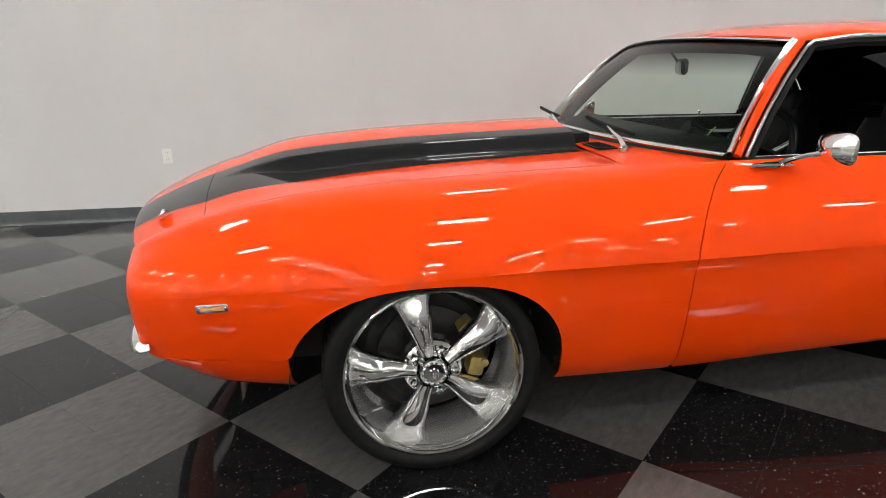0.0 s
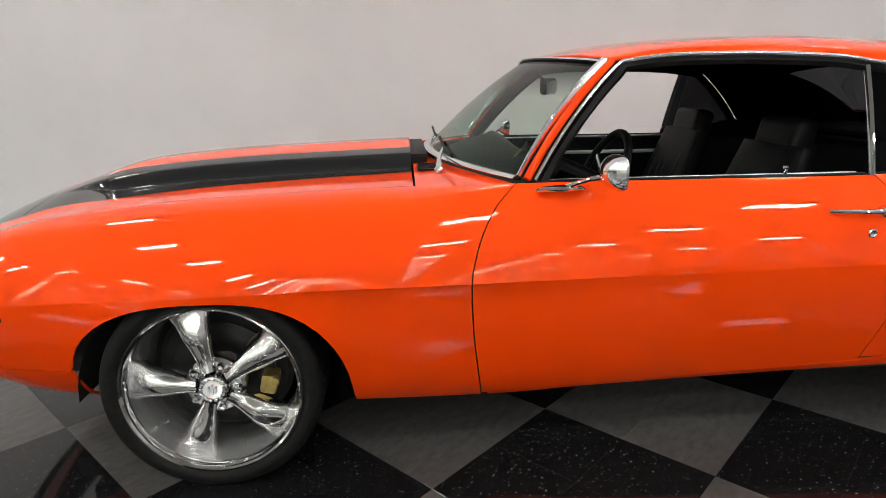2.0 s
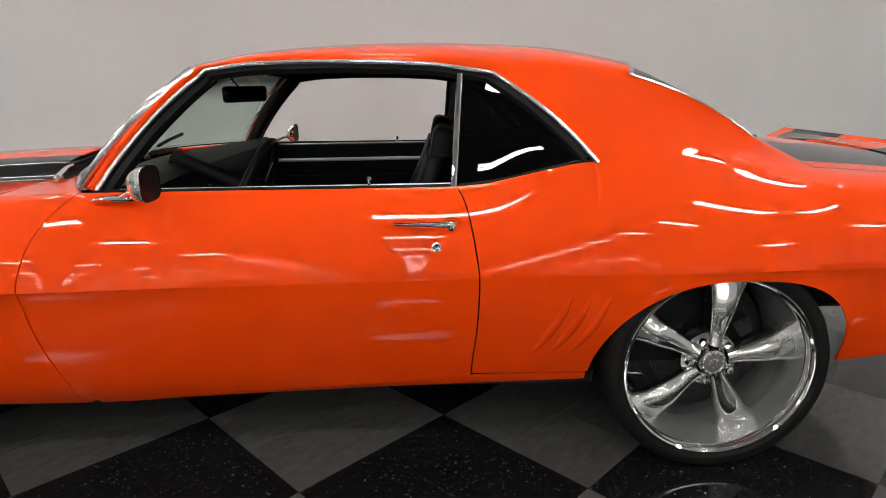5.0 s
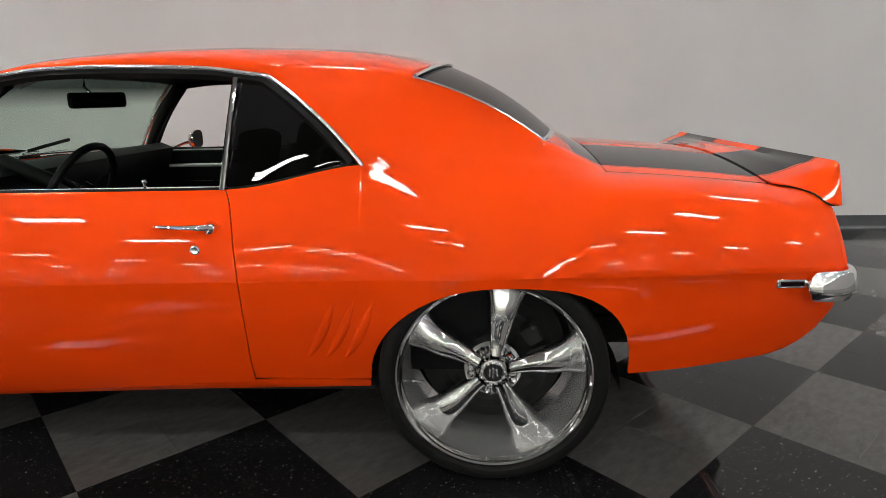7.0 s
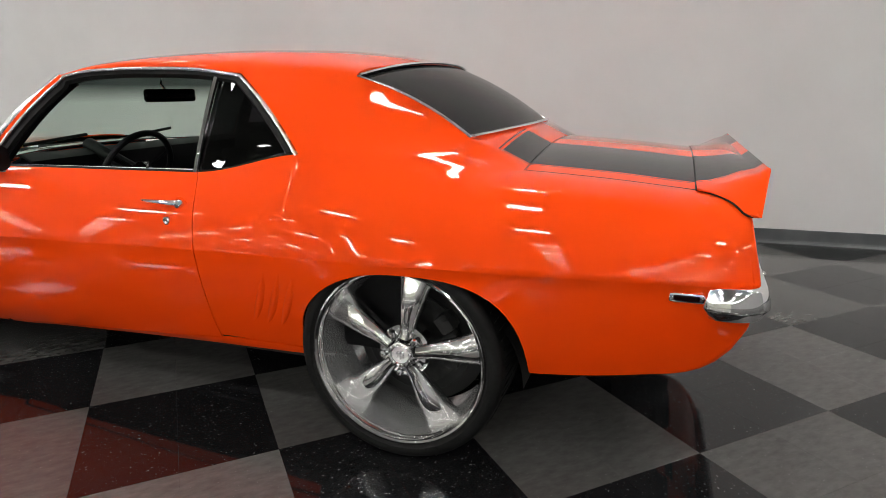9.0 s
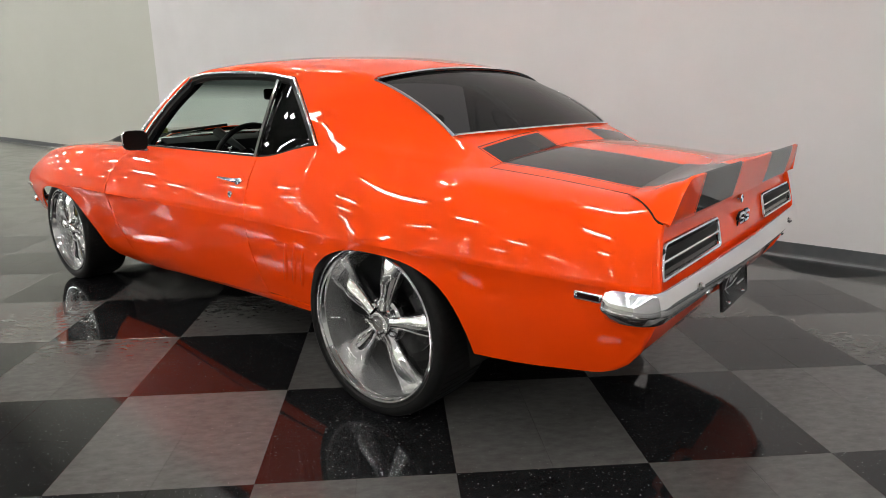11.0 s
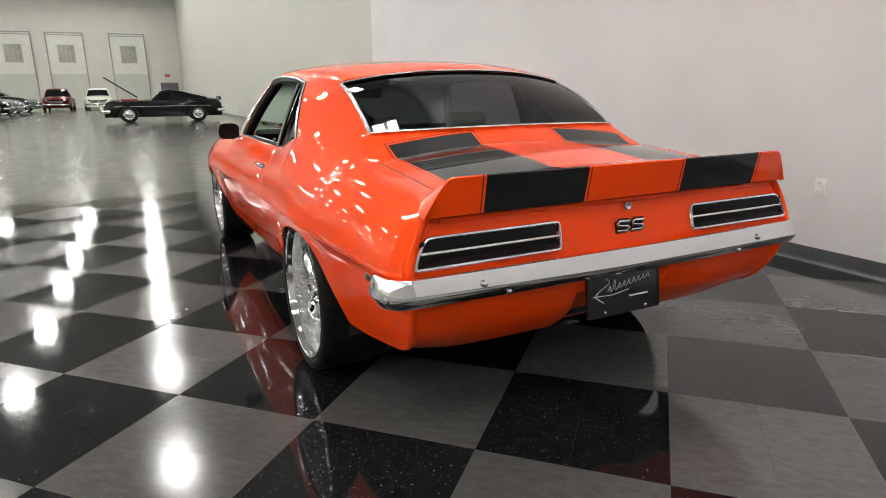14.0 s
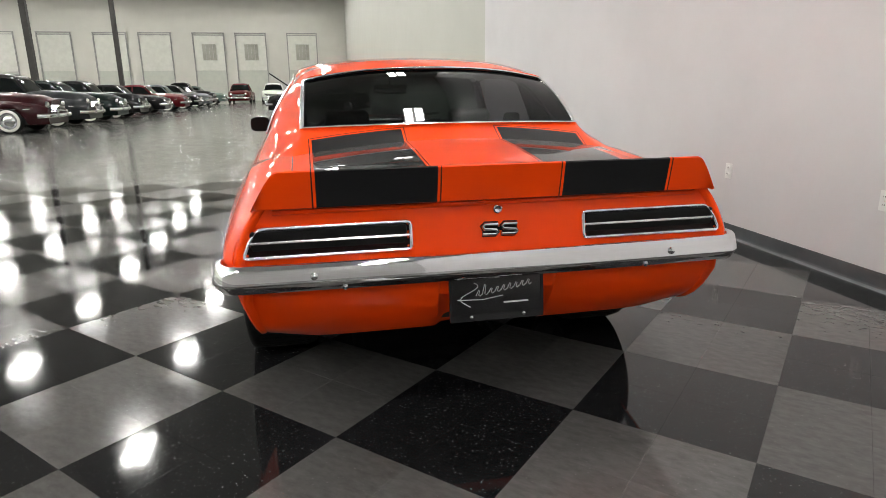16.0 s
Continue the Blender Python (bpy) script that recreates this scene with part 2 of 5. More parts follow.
BASE_GREY = mottled("grey_vinyl_base", (0.055, 0.06, 0.065), (0.085, 0.09, 0.095), 6.0, 0.42, 0.05)
PLASTIC_WHITE = material("white_plastic", (0.75, 0.75, 0.73), 0.35)
STEEL_DARK = mottled("dark_painted_steel", (0.05, 0.05, 0.05), (0.09, 0.09, 0.09), 4.0, 0.5, 0.05)


def slab(name, sx, sy, sz, at, mat, label, category, bevel=0.0):
    bm = box(sx, sy, sz, (0, 0, 0), bevel)
    ob = new(name, mesh_of(bm, name, mat, False))
    ob.matrix_basis = HALL @ Matrix.Translation(at)
    return tagged(ob, label, category, kind="structure")


LEN = FRONT_X - END_X
MID = (FRONT_X + END_X) / 2
slab("wall_near", FRONT_X - CORNER_X, 0.6, CEIL, ((FRONT_X + CORNER_X) / 2, NEAR_Y + 0.3, CEIL / 2), WALL_GREY, "plain light grey painted wall beside the display car", "wall")
slab("wall_side", CORNER_X - END_X, 0.3, CEIL, ((CORNER_X + END_X) / 2 - 0.001, FAR_Y + 0.15, CEIL / 2), WALL_PALE, "long pale painted side wall of the hall", "wall")
slab("wall_end", 0.3, FAR_Y - BACK_Y, CEIL, (END_X - 0.15, (FAR_Y + BACK_Y) / 2, CEIL / 2), WALL_END, "far pale end wall with loading doors", "wall")
# back and front walls are unseen, added to close the hall
slab("wall_back", LEN, 0.3, CEIL, (MID, BACK_Y - 0.15, CEIL / 2), WALL_PALE, "plain pale unseen wall closing the hall", "wall")
slab("wall_front", 0.3, NEAR_Y - BACK_Y, CEIL, (FRONT_X + 0.15, (NEAR_Y + BACK_Y) / 2, CEIL / 2), WALL_FRONT, "plain grey unseen wall closing the hall", "wall")
slab("ceiling", LEN + 0.6, FAR_Y - BACK_Y + 0.9, 0.2, (MID, (FAR_Y + BACK_Y) / 2, CEIL + 0.1), CEIL_WHITE, "high pale painted steel roof deck", "ceiling")


def baseboard(name, x0, x1, y):
    """A vinyl cove base: flat face with a curved toe."""
    prof = [(0.0, 0.105), (-0.006, 0.105), (-0.007, 0.10), (-0.007, 0.025), (-0.010, 0.012), (-0.018, 0.004), (-0.024, 0.0)]
    bm = grid([[(x, y + a, z) for a, z in prof] for x in (x0, x1)])
    ob = new(name, mesh_of(bm, name, BASE_GREY, False))
    ob.matrix_basis = HALL
    tagged(ob, "dark grey vinyl cove baseboard along the wall", "baseboard", kind="structure")


baseboard("baseboard_near", CORNER_X, FRONT_X, NEAR_Y)
baseboard("baseboard_side", END_X, CORNER_X, FAR_Y)

# concrete floor under all of it
CONCRETE = mottled("polished_concrete", (0.070, 0.070, 0.063), (0.108, 0.108, 0.098), 0.9, 0.16, 0.0)
_n = noise_tex(CONCRETE, 2.2, 3.0)
bump(CONCRETE, _n, "Fac", 0.06, 0.02)
_g = noise_tex(CONCRETE, 5.0, 5.0)
_r = ramp(CONCRETE, _g, "Fac", [(0.3, (0.11,) * 3), (0.75, (0.22,) * 3)])
wire(CONCRETE, _r, "Color", bsdf(CONCRETE), "Roughness")
slab("floor", LEN, FAR_Y - BACK_Y, 0.2, (MID, (FAR_Y + BACK_Y) / 2, -0.106), CONCRETE, "polished grey concrete hall floor", "floor")


# ---- ceiling lights ----
TUBE_GLOW = bpy.data.materials.new("lit_tubes")
TUBE_GLOW.use_nodes = True
_e = nd(TUBE_GLOW, "ShaderNodeEmission", Strength=LAMP)
_e.inputs["Color"].default_value = (1.0, 0.985, 0.94, 1)
TUBE_GLOW.node_tree.links.new(_e.outputs[0], TUBE_GLOW.node_tree.nodes["Material Output"].inputs["Surface"])
HOUSING = material("white_enamel_housing", (0.7, 0.7, 0.7), 0.4)


def make_ceiling_light():
    ob = thing("ceiling_light", "lit white twin-lens fluorescent high-bay fixture hanging below the roof deck", "ceiling light", "ceiling light grid")
    hb = box(1.54, 0.80, 0.08, (0, 0, 0.06), 0.01)
    part("housing", hb, HOUSING, ob)
    for s in (-1, 1):
        part("lens", box(1.46, 0.30, 0.03, (0, s * 0.21, 0.004), 0.004, 1), TUBE_GLOW, ob, "glowing white lens")
        part("hanger", tube([(s * 0.5, 0, 0.10), (s * 0.5, 0, CEIL - LAMP_Z)], 0.006, steps=6), STEEL_DARK, ob)
    return ob


light0 = make_ceiling_light()
# the last column, x = 17.4, is an unseen addition that lights the tail
_spots = [(1.6 + 7.9 * k, 0.9 if y > -2 and k > -2 else y) for k in range(-8, 3) for y in (-1.63, -7.1, -13.8, -21.4, -28.8, -36.0, -43.2, -50.4, -57.6, -64.8, -72.0, -79.2)]
light0.matrix_basis = HALL @ Matrix.Translation((*_spots[0], LAMP_Z))
for _x, _y in _spots[1:]:
    copy_thing(light0, HALL @ Matrix.Translation((_x, _y, LAMP_Z)))


# ---- the orange coupe: front axle at x = 0, nose towards -x ----
car = thing("car", "glossy orange two-door coupe with black racing stripes, polished wheels", "car")

WC = curve((-0.83, 0.715), (-0.815, 0.765), (-0.78, 0.80), (-0.69, 0.832), (-0.54, 0.866), (-0.2, 0.899), (0.1, 0.911), (0.6, 0.916), (1.3, 0.905), (2.0, 0.896), (2.4, 0.90), (2.75, 0.906), (3.1, 0.90), (3.4, 0.884), (3.6, 0.868), (3.69, 0.853), (3.72, 0.838), (3.74, 0.815))
ZC = curve((-0.86, 0.575), (-0.5, 0.60), (0.0, 0.62), (1.0, 0.63), (2.0, 0.641), (3.74, 0.648))
WT = curve((-0.86, 0.60), (-0.7, 0.655), (-0.5, 0.68), (0.0, 0.69), (0.55, 0.70), (0.75, 0.735), (0.9, 0.782), (1.3, 0.775), (2.0, 0.768), (2.39, 0.771), (2.6, 0.745), (2.9, 0.68), (3.09, 0.648), (3.4, 0.645), (3.57, 0.642), (3.64, 0.672), (3.74, 0.70))
ZT = curve((-0.86, 0.645), (-0.8, 0.69), (-0.7, 0.738), (-0.61, 0.769), (-0.47, 0.801), (-0.31, 0.825), (0.0, 0.85), (0.34, 0.864), (0.62, 0.873), (0.9, 0.886), (1.3, 0.884), (1.97, 0.881), (2.06, 0.888), (2.22, 0.922), (2.387, 0.95), (2.55, 0.945), (2.8, 0.917), (3.09, 0.900), (3.37, 0.878), (3.53, 0.860), (3.62, 0.852), (3.74, 0.846))
SHOULDER_W = curve((-0.86, 0.625), (-0.78, 0.69), (-0.66, 0.735), (-0.5, 0.763), (-0.2, 0.787), (0.1, 0.797), (0.5, 0.797), (0.75, 0.791), (0.92, 0.785), (1.3, 0.779), (1.97, 0.772), (2.2, 0.777), (2.39, 0.786), (2.6, 0.797), (2.9, 0.805), (3.2, 0.80), (3.45, 0.785), (3.62, 0.768), (3.74, 0.745))
SHOULDER_DROP = curve((-0.86, 0.016), (-0.6, 0.028), (0.4, 0.030), (0.7, 0.020), (0.92, 0.004), (1.97, 0.004), (2.2, 0.010), (2.39, 0.022), (2.6, 0.036), (2.9, 0.040), (3.3, 0.036), (3.74, 0.030))
TUCK = curve((-0.86, 0.16), (-0.4, 0.14), (0.0, 0.115), (2.4, 0.115), (3.0, 0.10), (3.3, 0.12), (3.74, 0.16))
WC, ZC, WT, ZT, TUCK = eased(WC, 0.12), eased(ZC, 0.10), eased(WT, 0.035), eased(ZT, 0.05), eased(TUCK, 0.10)
SHOULDER_W, SHOULDER_DROP = eased(SHOULDER_W, 0.10), eased(SHOULDER_DROP, 0.10)
SEAM_F = curve((0.18, 0.803), (0.21, 0.797), (0.35, 0.775), (0.50, 0.757), (0.63, 0.751), (0.72, 0.770), (0.82, 0.822), (0.88, 0.886), (0.90, 0.915))
SEAM_R = curve((0.25, 2.012), (0.328, 2.015), (0.484, 2.029), (0.624, 2.034), (0.743, 2.021), (0.841, 1.999), (0.90, 1.965))
SILL = curve((0.40, 0.204), (0.8, 0.196), (1.2, 0.215), (1.73, 0.236), (2.06, 0.247), (2.38, 0.262))
TAIL_X = curve((0.30, 3.56), (0.36, 3.625), (0.45, 3.69), (0.53, 3.715), (0.63, 3.735), (0.73, 3.718), (0.83, 3.698))


def arch_front(x):
    u = abs((x - 0.012) / (0.432 if x < 0.012 else 0.388))
    return 0.205 + 0.395 * max(0.0, 1 - u ** 2.6) ** (1 / 2.6) if u < 1 else 0.0


def arch_rear(x):
    u = (x - 2.762) / 0.385
    n = 2.15 if u < 0 else 3.0
    return 0.27 + 0.347 * max(0.0, 1 - abs(u) ** n) ** (1 / n) if abs(u) < 1 else 0.0


def flare(x, z):
    """Swelling of the body side round the wheel openings."""
    out = 0.0
    for xc, rx, z0, rz in ((0.012, 0.388, 0.225, 0.375), (2.762, 0.385, 0.27, 0.347)):
        r = math.hypot((x - xc) / rx, (z - z0) / rz)
        out += 0.010 * math.exp(-(max(0.0, r - 1.0) / 0.22) ** 2) * smooth(0.30, 0.50, z)
    return out


def low_w(x, z):
    d = max(0.0, ZC(x) - z) / 0.36
    k = 0.012 * edge(x) * (1 - 0.8 * smooth(0.9, 1.6, x) + 0.8 * smooth(2.5, 2.85, x))
    return WC(x) - k * smooth(-0.06, 0.11, d) - (TUCK(x) - k) * d ** 1.6 - (0.5 * max(0.0, 0.26 - z)) + flare(x, z)


def edge(x):
    """How sharply the body side breaks at the crease: soft at the nose, crisp from behind the front wheel on."""
    return smooth(-0.15, 0.38, x)


def lean(x):
    """Slope of the body side just above the crease."""
    return 0.20


def side_at(x, q):
    """Half width between the crease (q = 0) and the shoulder (q = 1), growing steeper outwards all the way down."""
    high = ZT(x) - SHOULDER_DROP(x) - ZC(x)
    fall = WC(x) - SHOULDER_W(x)
    a = min(lean(x) * high, 0.8 * fall)
    return WC(x) - a * q - (fall - a) * q ** 2.5


def section(x, bottom, nlow=9, nup=16):
    """Points from the bottom of a side panel over the crease and the shoulder to the top edge, as (half width, height)."""
    zc, zt, wt, ws = ZC(x), ZT(x), WT(x), SHOULDER_W(x)
    zs = zt - SHOULDER_DROP(x)
    out = []
    for i in range(nlow):
        z = lerp(bottom, zc - 0.003, i / (nlow - 1))
        out.append((low_w(x, z), z))
    n = nup - 5
    for i in range(n + 1):
        q = i / n
        z = lerp(zc + 0.003, zs, q)
        out.append((side_at(x, q) + flare(x, z) * (1 - smooth(0.0, 0.7, q)), z))
    for i in range(1, 6):
        t = i / 5
        out.append((lerp(ws, wt, t), zs + (zt - zs) * (1 - (1 - t) ** 2.2)))
    return out


def side_w(x, z):
    """Half width of the body's skin at a place on its side."""
    zc, zt = ZC(x), ZT(x)
    if z <= zc:
        return low_w(x, z)
    zs = zt - SHOULDER_DROP(x)
    if z <= zs:
        q = (z - zc) / (zs - zc)
        return side_at(x, q) + flare(x, z) * (1 - smooth(0.0, 0.7, q))
    g = min((z - zs) / (zt - zs), 1.0)
    return lerp(SHOULDER_W(x), WT(x), 1 - (1 - g) ** (1 / 2.2))


def side_panel(xs, bottom, left=None, right=None, hold=None, sign=-1, nlow=9, nup=16):
    """A body side between two seams. bottom: lower edge by x; left, right: seam lines as x by height; hold: how far in from a seam the columns bend."""
    cols = []
    a, b = xs[0], xs[-1]
    for x in xs:
        col = []
        sec = section(x, bottom(x), nlow, nup)
        for k, (w, z) in enumerate(sec):
            xx = x
            for _ in range(4):
                xx = x
                if right and x > b - hold:
                    t = (x - (b - hold)) / hold
                    xx = lerp(b - hold, right(z), t)
                if left and x < a + hold:
                    t = (a + hold - x) / hold
                    xx = lerp(a + hold, left(z), t)
                w, z = section(xx, bottom(min(max(xx, a), b)), nlow, nup)[k]
            col.append((xx, sign * w, z))
        cols.append(col)
    return grid(cols)


def both(name, bm, mat, solid=0.008, label="", inside=None):
    other = flipped(bm)
    a = part(name, bm, mat, car, label, solid=solid, inside=inside)
    b = part(name, other, mat, car, label, solid=solid, inside=inside)
    return a, b


# front fenders, with the lower valance pieces ahead of the wheels
_c = [0.012 - (0.432 if i < 14 else 0.388) * math.cos(math.pi * i / 28) for i in range(29)]
_c[0], _c[-1] = _c[0] + 0.0004, _c[-1] - 0.0004
_xs = spaced(-0.827, -0.70, 8)[:-1] + spaced(-0.70, -0.4215, 8) + _c + spaced(0.4015, 0.842, 10)
FEND_LOW = curve((-0.86, 0.50), (-0.82, 0.42), (-0.76, 0.385), (-0.6, 0.38), (-0.42, 0.375))


def fender_bottom(x):
    if x <= -0.4205:
        return FEND_LOW(x)
    if x < 0.4:
        return max(arch_front(x), 0.2051 if x > 0 else 0.3752)
    return SILL(x)


fender_l, fender_r = both("front_fender", side_panel(_xs, fender_bottom, right=lambda z: SEAM_F(z) - 0.002, hold=0.40), PAINT, inside=BLACK)

VAL_LOW = curve((-0.775, 0.37), (-0.72, 0.312), (-0.62, 0.246), (-0.5, 0.203), (-0.408, 0.184))
_rows = []
for _x in spaced(-0.775, -0.408, 14):
    _t, _b = FEND_LOW(_x) - 0.005, VAL_LOW(_x)
    _rows.append([(_x, -low_w(_x, lerp(_b, _t, k / 6)) + 0.004 + 0.05 * (1 - k / 6) ** 2, lerp(_b, _t, k / 6)) for k in range(7)])
val_l, val_r = both("front_valance_corner", grid(_rows), PAINT)
# middle of the front valance
_rows = []
for _y in spaced(-0.60, 0.60, 16):
    _f = 0.10 * (1 - (_y / 0.62) ** 2)
    _rows.append([(-0.80 - _f + 0.10 * (1 - k / 6) ** 2, _y, lerp(0.27, 0.37, k / 6)) for k in range(7)])
part("front_valance", grid(_rows), PAINT, car, solid=0.006)

# doors
_xs = spaced(0.73, 1.03, 10)[:-1] + spaced(1.03, 1.80, 10)[:-1] + spaced(1.80, 2.03, 8)
DOOR_LOW = curve((0.72, 0.204), (1.2, 0.234), (2.06, 0.287))
door_l, door_r = both("door", side_panel(_xs, DOOR_LOW, left=lambda z: SEAM_F(z) + 0.002, right=lambda z: SEAM_R(z) - 0.002, hold=0.22), PAINT, inside=BLACK)
# rocker strip under the door
_rows = []
for _x in spaced(0.820, 2.372, 20):
    _t, _b = min(DOOR_LOW(_x), 0.292) - 0.004, SILL(_x) - (0.0 if _x > 1.0 else 0.004)
    _b = min(_b, _t - 0.006)
    _rows.append([(_x, -low_w(_x, lerp(_b, _t, k / 3)) + 0.002, lerp(_b, _t, k / 3)) for k in range(4)])
both("rocker_panel", grid(_rows), PAINT)

# rear quarters, sail panels and roof: one smooth skin
RAIL_W = curve((1.20, 0.612), (1.6, 0.632), (2.085, 0.626), (2.35, 0.606), (2.52, 0.588))
RAIL_Z = curve((1.20, 1.222), (1.4, 1.243), (1.57, 1.245), (1.74, 1.241), (1.91, 1.232), (2.085, 1.209), (2.3, 1.203), (2.52, 1.189))
ROOF_Z = curve((1.08, 1.252), (1.28, 1.290), (1.485, 1.308), (1.69, 1.317), (1.9, 1.319), (2.1, 1.313), (2.3, 1.299), (2.5, 1.268), (2.62, 1.235))
NS, NR = 12, 14


def rail(x):
    return Vector((x, -RAIL_W(x), RAIL_Z(x)))


def sail_column(u, n):
    xb, xt = lerp(2.387, 3.09, u), lerp(2.085, 2.515, u)
    p0, p3 = Vector((xb, -WT(xb), ZT(xb))), rail(xt)
    p1 = p0 + Vector((-0.03, 0.045 + 0.02 * u, lerp(0.05, 0.018, u)))
    p2 = p3 + (p0 - p3) * 0.42 + Vector((0, -0.028, 0.006))
    out = []
    for k in range(n + 1):
        t = k / n
        out.append(p0 * (1 - t) ** 3 + p1 * 3 * t * (1 - t) ** 2 + p2 * 3 * t * t * (1 - t) + p3 * t ** 3)
    return out


def front_edge(t):
    a, b = Vector((2.387, -WT(2.387), ZT(2.387))), rail(2.085)
    p = a.lerp(b, t)
    return p + Vector((0.014, -0.01, 0.011)) * 4 * t * (1 - t)


GLASS_LOW, GLASS_TOP = Vector((2.912, -0.606, 0.992)), rail(2.515)


def rear_edge(t):
    a = Vector((3.09, -WT(3.09), ZT(3.09)))
    if t <= 0.4375:
        return a.lerp(GLASS_LOW, t / 0.4375)
    s = (t - 0.4375) / 0.5625
    p = GLASS_LOW.lerp(GLASS_TOP, s)
    return p + Vector((0.012, 0, 0.016)) * 4 * s * (1 - s)


NU, NV = 16, 16
_c = [2.762 - 0.385 * math.cos(math.pi * i / 30) for i in range(31)]
_c[0], _c[-1] = _c[0] + 0.0004, _c[-1] - 0.0004
_top_x = [round(v, 5) for v in _c if 2.40 < v < 3.08]
_top_x = [2.387] + _top_x + [3.09]
_us = [(x - 2.387) / (3.09 - 2.387) for x in _top_x]
_sail = []
_c0, _c1 = sail_column(0, NV), sail_column(1, NV)
for _u in _us:
    _col = sail_column(_u, NV)
    _sail.append([p + (front_edge(k / NV) - _c0[k]) * (1 - _u) + (rear_edge(k / NV) - _c1[k]) * _u for k, p in enumerate(_col)])
sail_bm = grid(_sail)

_rail_x = spaced(1.205, 2.085, 14)[:-1] + [lerp(2.085, 2.515, u) for u in _us]
_roof = []
for _xr in _rail_x:
    _s = (_xr - 1.205) / (2.515 - 1.205)
    _col = []
    for k in range(NR + 1):
        th = math.pi / 2 * k / NR
        y = RAIL_W(_xr) * math.cos(th)
        q = math.sin(th)
        bow = 1 - (y / RAIL_W(_xr)) ** 2
        x = lerp(1.205 - 0.115 * bow, 2.515 + 0.09 * bow, _s)
        xc = lerp(1.09, 2.605, _s)
        z = RAIL_Z(_xr) + (ROOF_Z(xc) - RAIL_Z(_xr)) * q ** 0.85
        _col.append((x, -y, z))
    _roof.append(_col)
roof_bm = grid(_roof)

_xs = sorted(set([round(v, 5) for v in spaced(1.97, 2.374, 12) + _c + _top_x + spaced(3.149, 3.735, 18)]))
QUART_LOW = curve((3.148, 0.318), (3.289, 0.326), (3.446, 0.346), (3.54, 0.364), (3.60, 0.392), (3.645, 0.43), (3.68, 0.48), (3.705, 0.53), (3.74, 0.60))
QUART_END = curve((0.34, 3.44), (0.364, 3.54), (0.392, 3.60), (0.43, 3.645), (0.48, 3.672), (0.53, 3.69), (0.60, 3.712))


def quarter_bottom(x):
    if x <= 2.3765:
        return 0.2971
    if x < 3.1475:
        return max(arch_rear(x), 0.2971 if x < 2.7 else 0.325)
    return QUART_LOW(x)


quarter_bm = side_panel(_xs, quarter_bottom, left=lambda z: SEAM_R(z) + 0.002, right=None, hold=0.25)
# the tail end leans with the tail panel
for v in quarter_bm.verts:
    if v.co.x > 3.50:
        t = smooth(3.50, 3.735, v.co.x)
        v.co.x += t * ((TAIL_X(v.co.z) - 3.735) * 0.9 - 0.016) * smooth(0.50, 0.64, v.co.z)
# rounded return of the rear edge towards the tail panel
quarter_bm.verts.ensure_lookup_table()
_n = 26
_cols = [quarter_bm.verts[i:i + _n] for i in range(0, len(quarter_bm.verts), _n)]
_edge = [c[0].co.copy() for c in _cols if c[0].co.x > 3.46] + [v.co.copy() for v in _cols[-1][1:-2]]
_rows = []
for i, p in enumerate(_edge):
    d = _edge[min(i + 1, len(_edge) - 1)] - _edge[max(i - 1, 0)]
    n = Vector((d.z, 0, -d.x)).normalized()
    ease = smooth(0, 5, i)
    _rows.append([p] + [p + (n * a + Vector((0, b, 0))) * ease for a, b in ((0.008, 0.003), (0.013, 0.009), (0.014, 0.017), (0.010, 0.027), (-0.004, 0.034))])
return_bm = grid(_rows)
half = joined(quarter_bm, sail_bm, roof_bm, return_bm)


def deck_z(x, y):
    return ZT(x) + 0.050 * (1 - (y / WT(x)) ** 2)


# panel between the rear window and the trunk lid
_rows = []
for i in range(8):
    t = i / 7
    row = []
    for _v in spaced(-1, 1, 40):
        p = Vector((2.912 + 0.075 * (1 - _v * _v), _v * 0.606, 0.992 + 0.012 * (1 - _v * _v)))
        q = Vector((3.09, _v * WT(3.09), deck_z(3.09, _v * WT(3.09))))
        row.append(p.lerp(q, t))
    _rows.append(row)
skin = joined(half.copy(), flipped(half), grid(_rows))
half.free()
bmesh.ops.remove_doubles(skin, verts=skin.verts, dist=0.0012)
# blend the sail panels into the quarters and the roof
_flow = []
for v in skin.verts:
    x, y, z = v.co.x, abs(v.co.y), v.co.z
    w = smooth(2.06, 2.42, x) * (1 - smooth(2.93, 3.085, x)) * smooth(ZT(x) - 0.20, ZT(x) - 0.04, z) * (1 - smooth(RAIL_Z(x) - 0.20, RAIL_Z(x) - 0.07, z)) * smooth(0.44, 0.56, y)
    if w > 0.01 and not v.is_boundary:
        _flow.append((v, [e.other_vert(v) for e in v.link_edges], 0.5 * w))
for _ in range(55):
    _new = [(v, v.co.lerp(sum((q.co for q in near), Vector()) / len(near), w)) for v, near, w in _flow]
    for v, p in _new:
        v.co.y, v.co.z = p.y, p.z
_flow = [v for v in skin.verts if not v.is_boundary and 2.10 < v.co.x < 2.53 and abs(v.co.z - RAIL_Z(v.co.x)) < 0.07]
for _ in range(10):
    bmesh.ops.smooth_vert(skin, verts=_flow, factor=0.5, use_axis_x=False, use_axis_y=True, use_axis_z=True)
part("body_shell", skin, PAINT_DECK, car, "orange painted roof, sail panels and rear quarters in one skin", solid=0.006, angle=48, inside=VINYL)


# hood, header and cowl
def hood_w(x):
    return WT(x) - 0.004


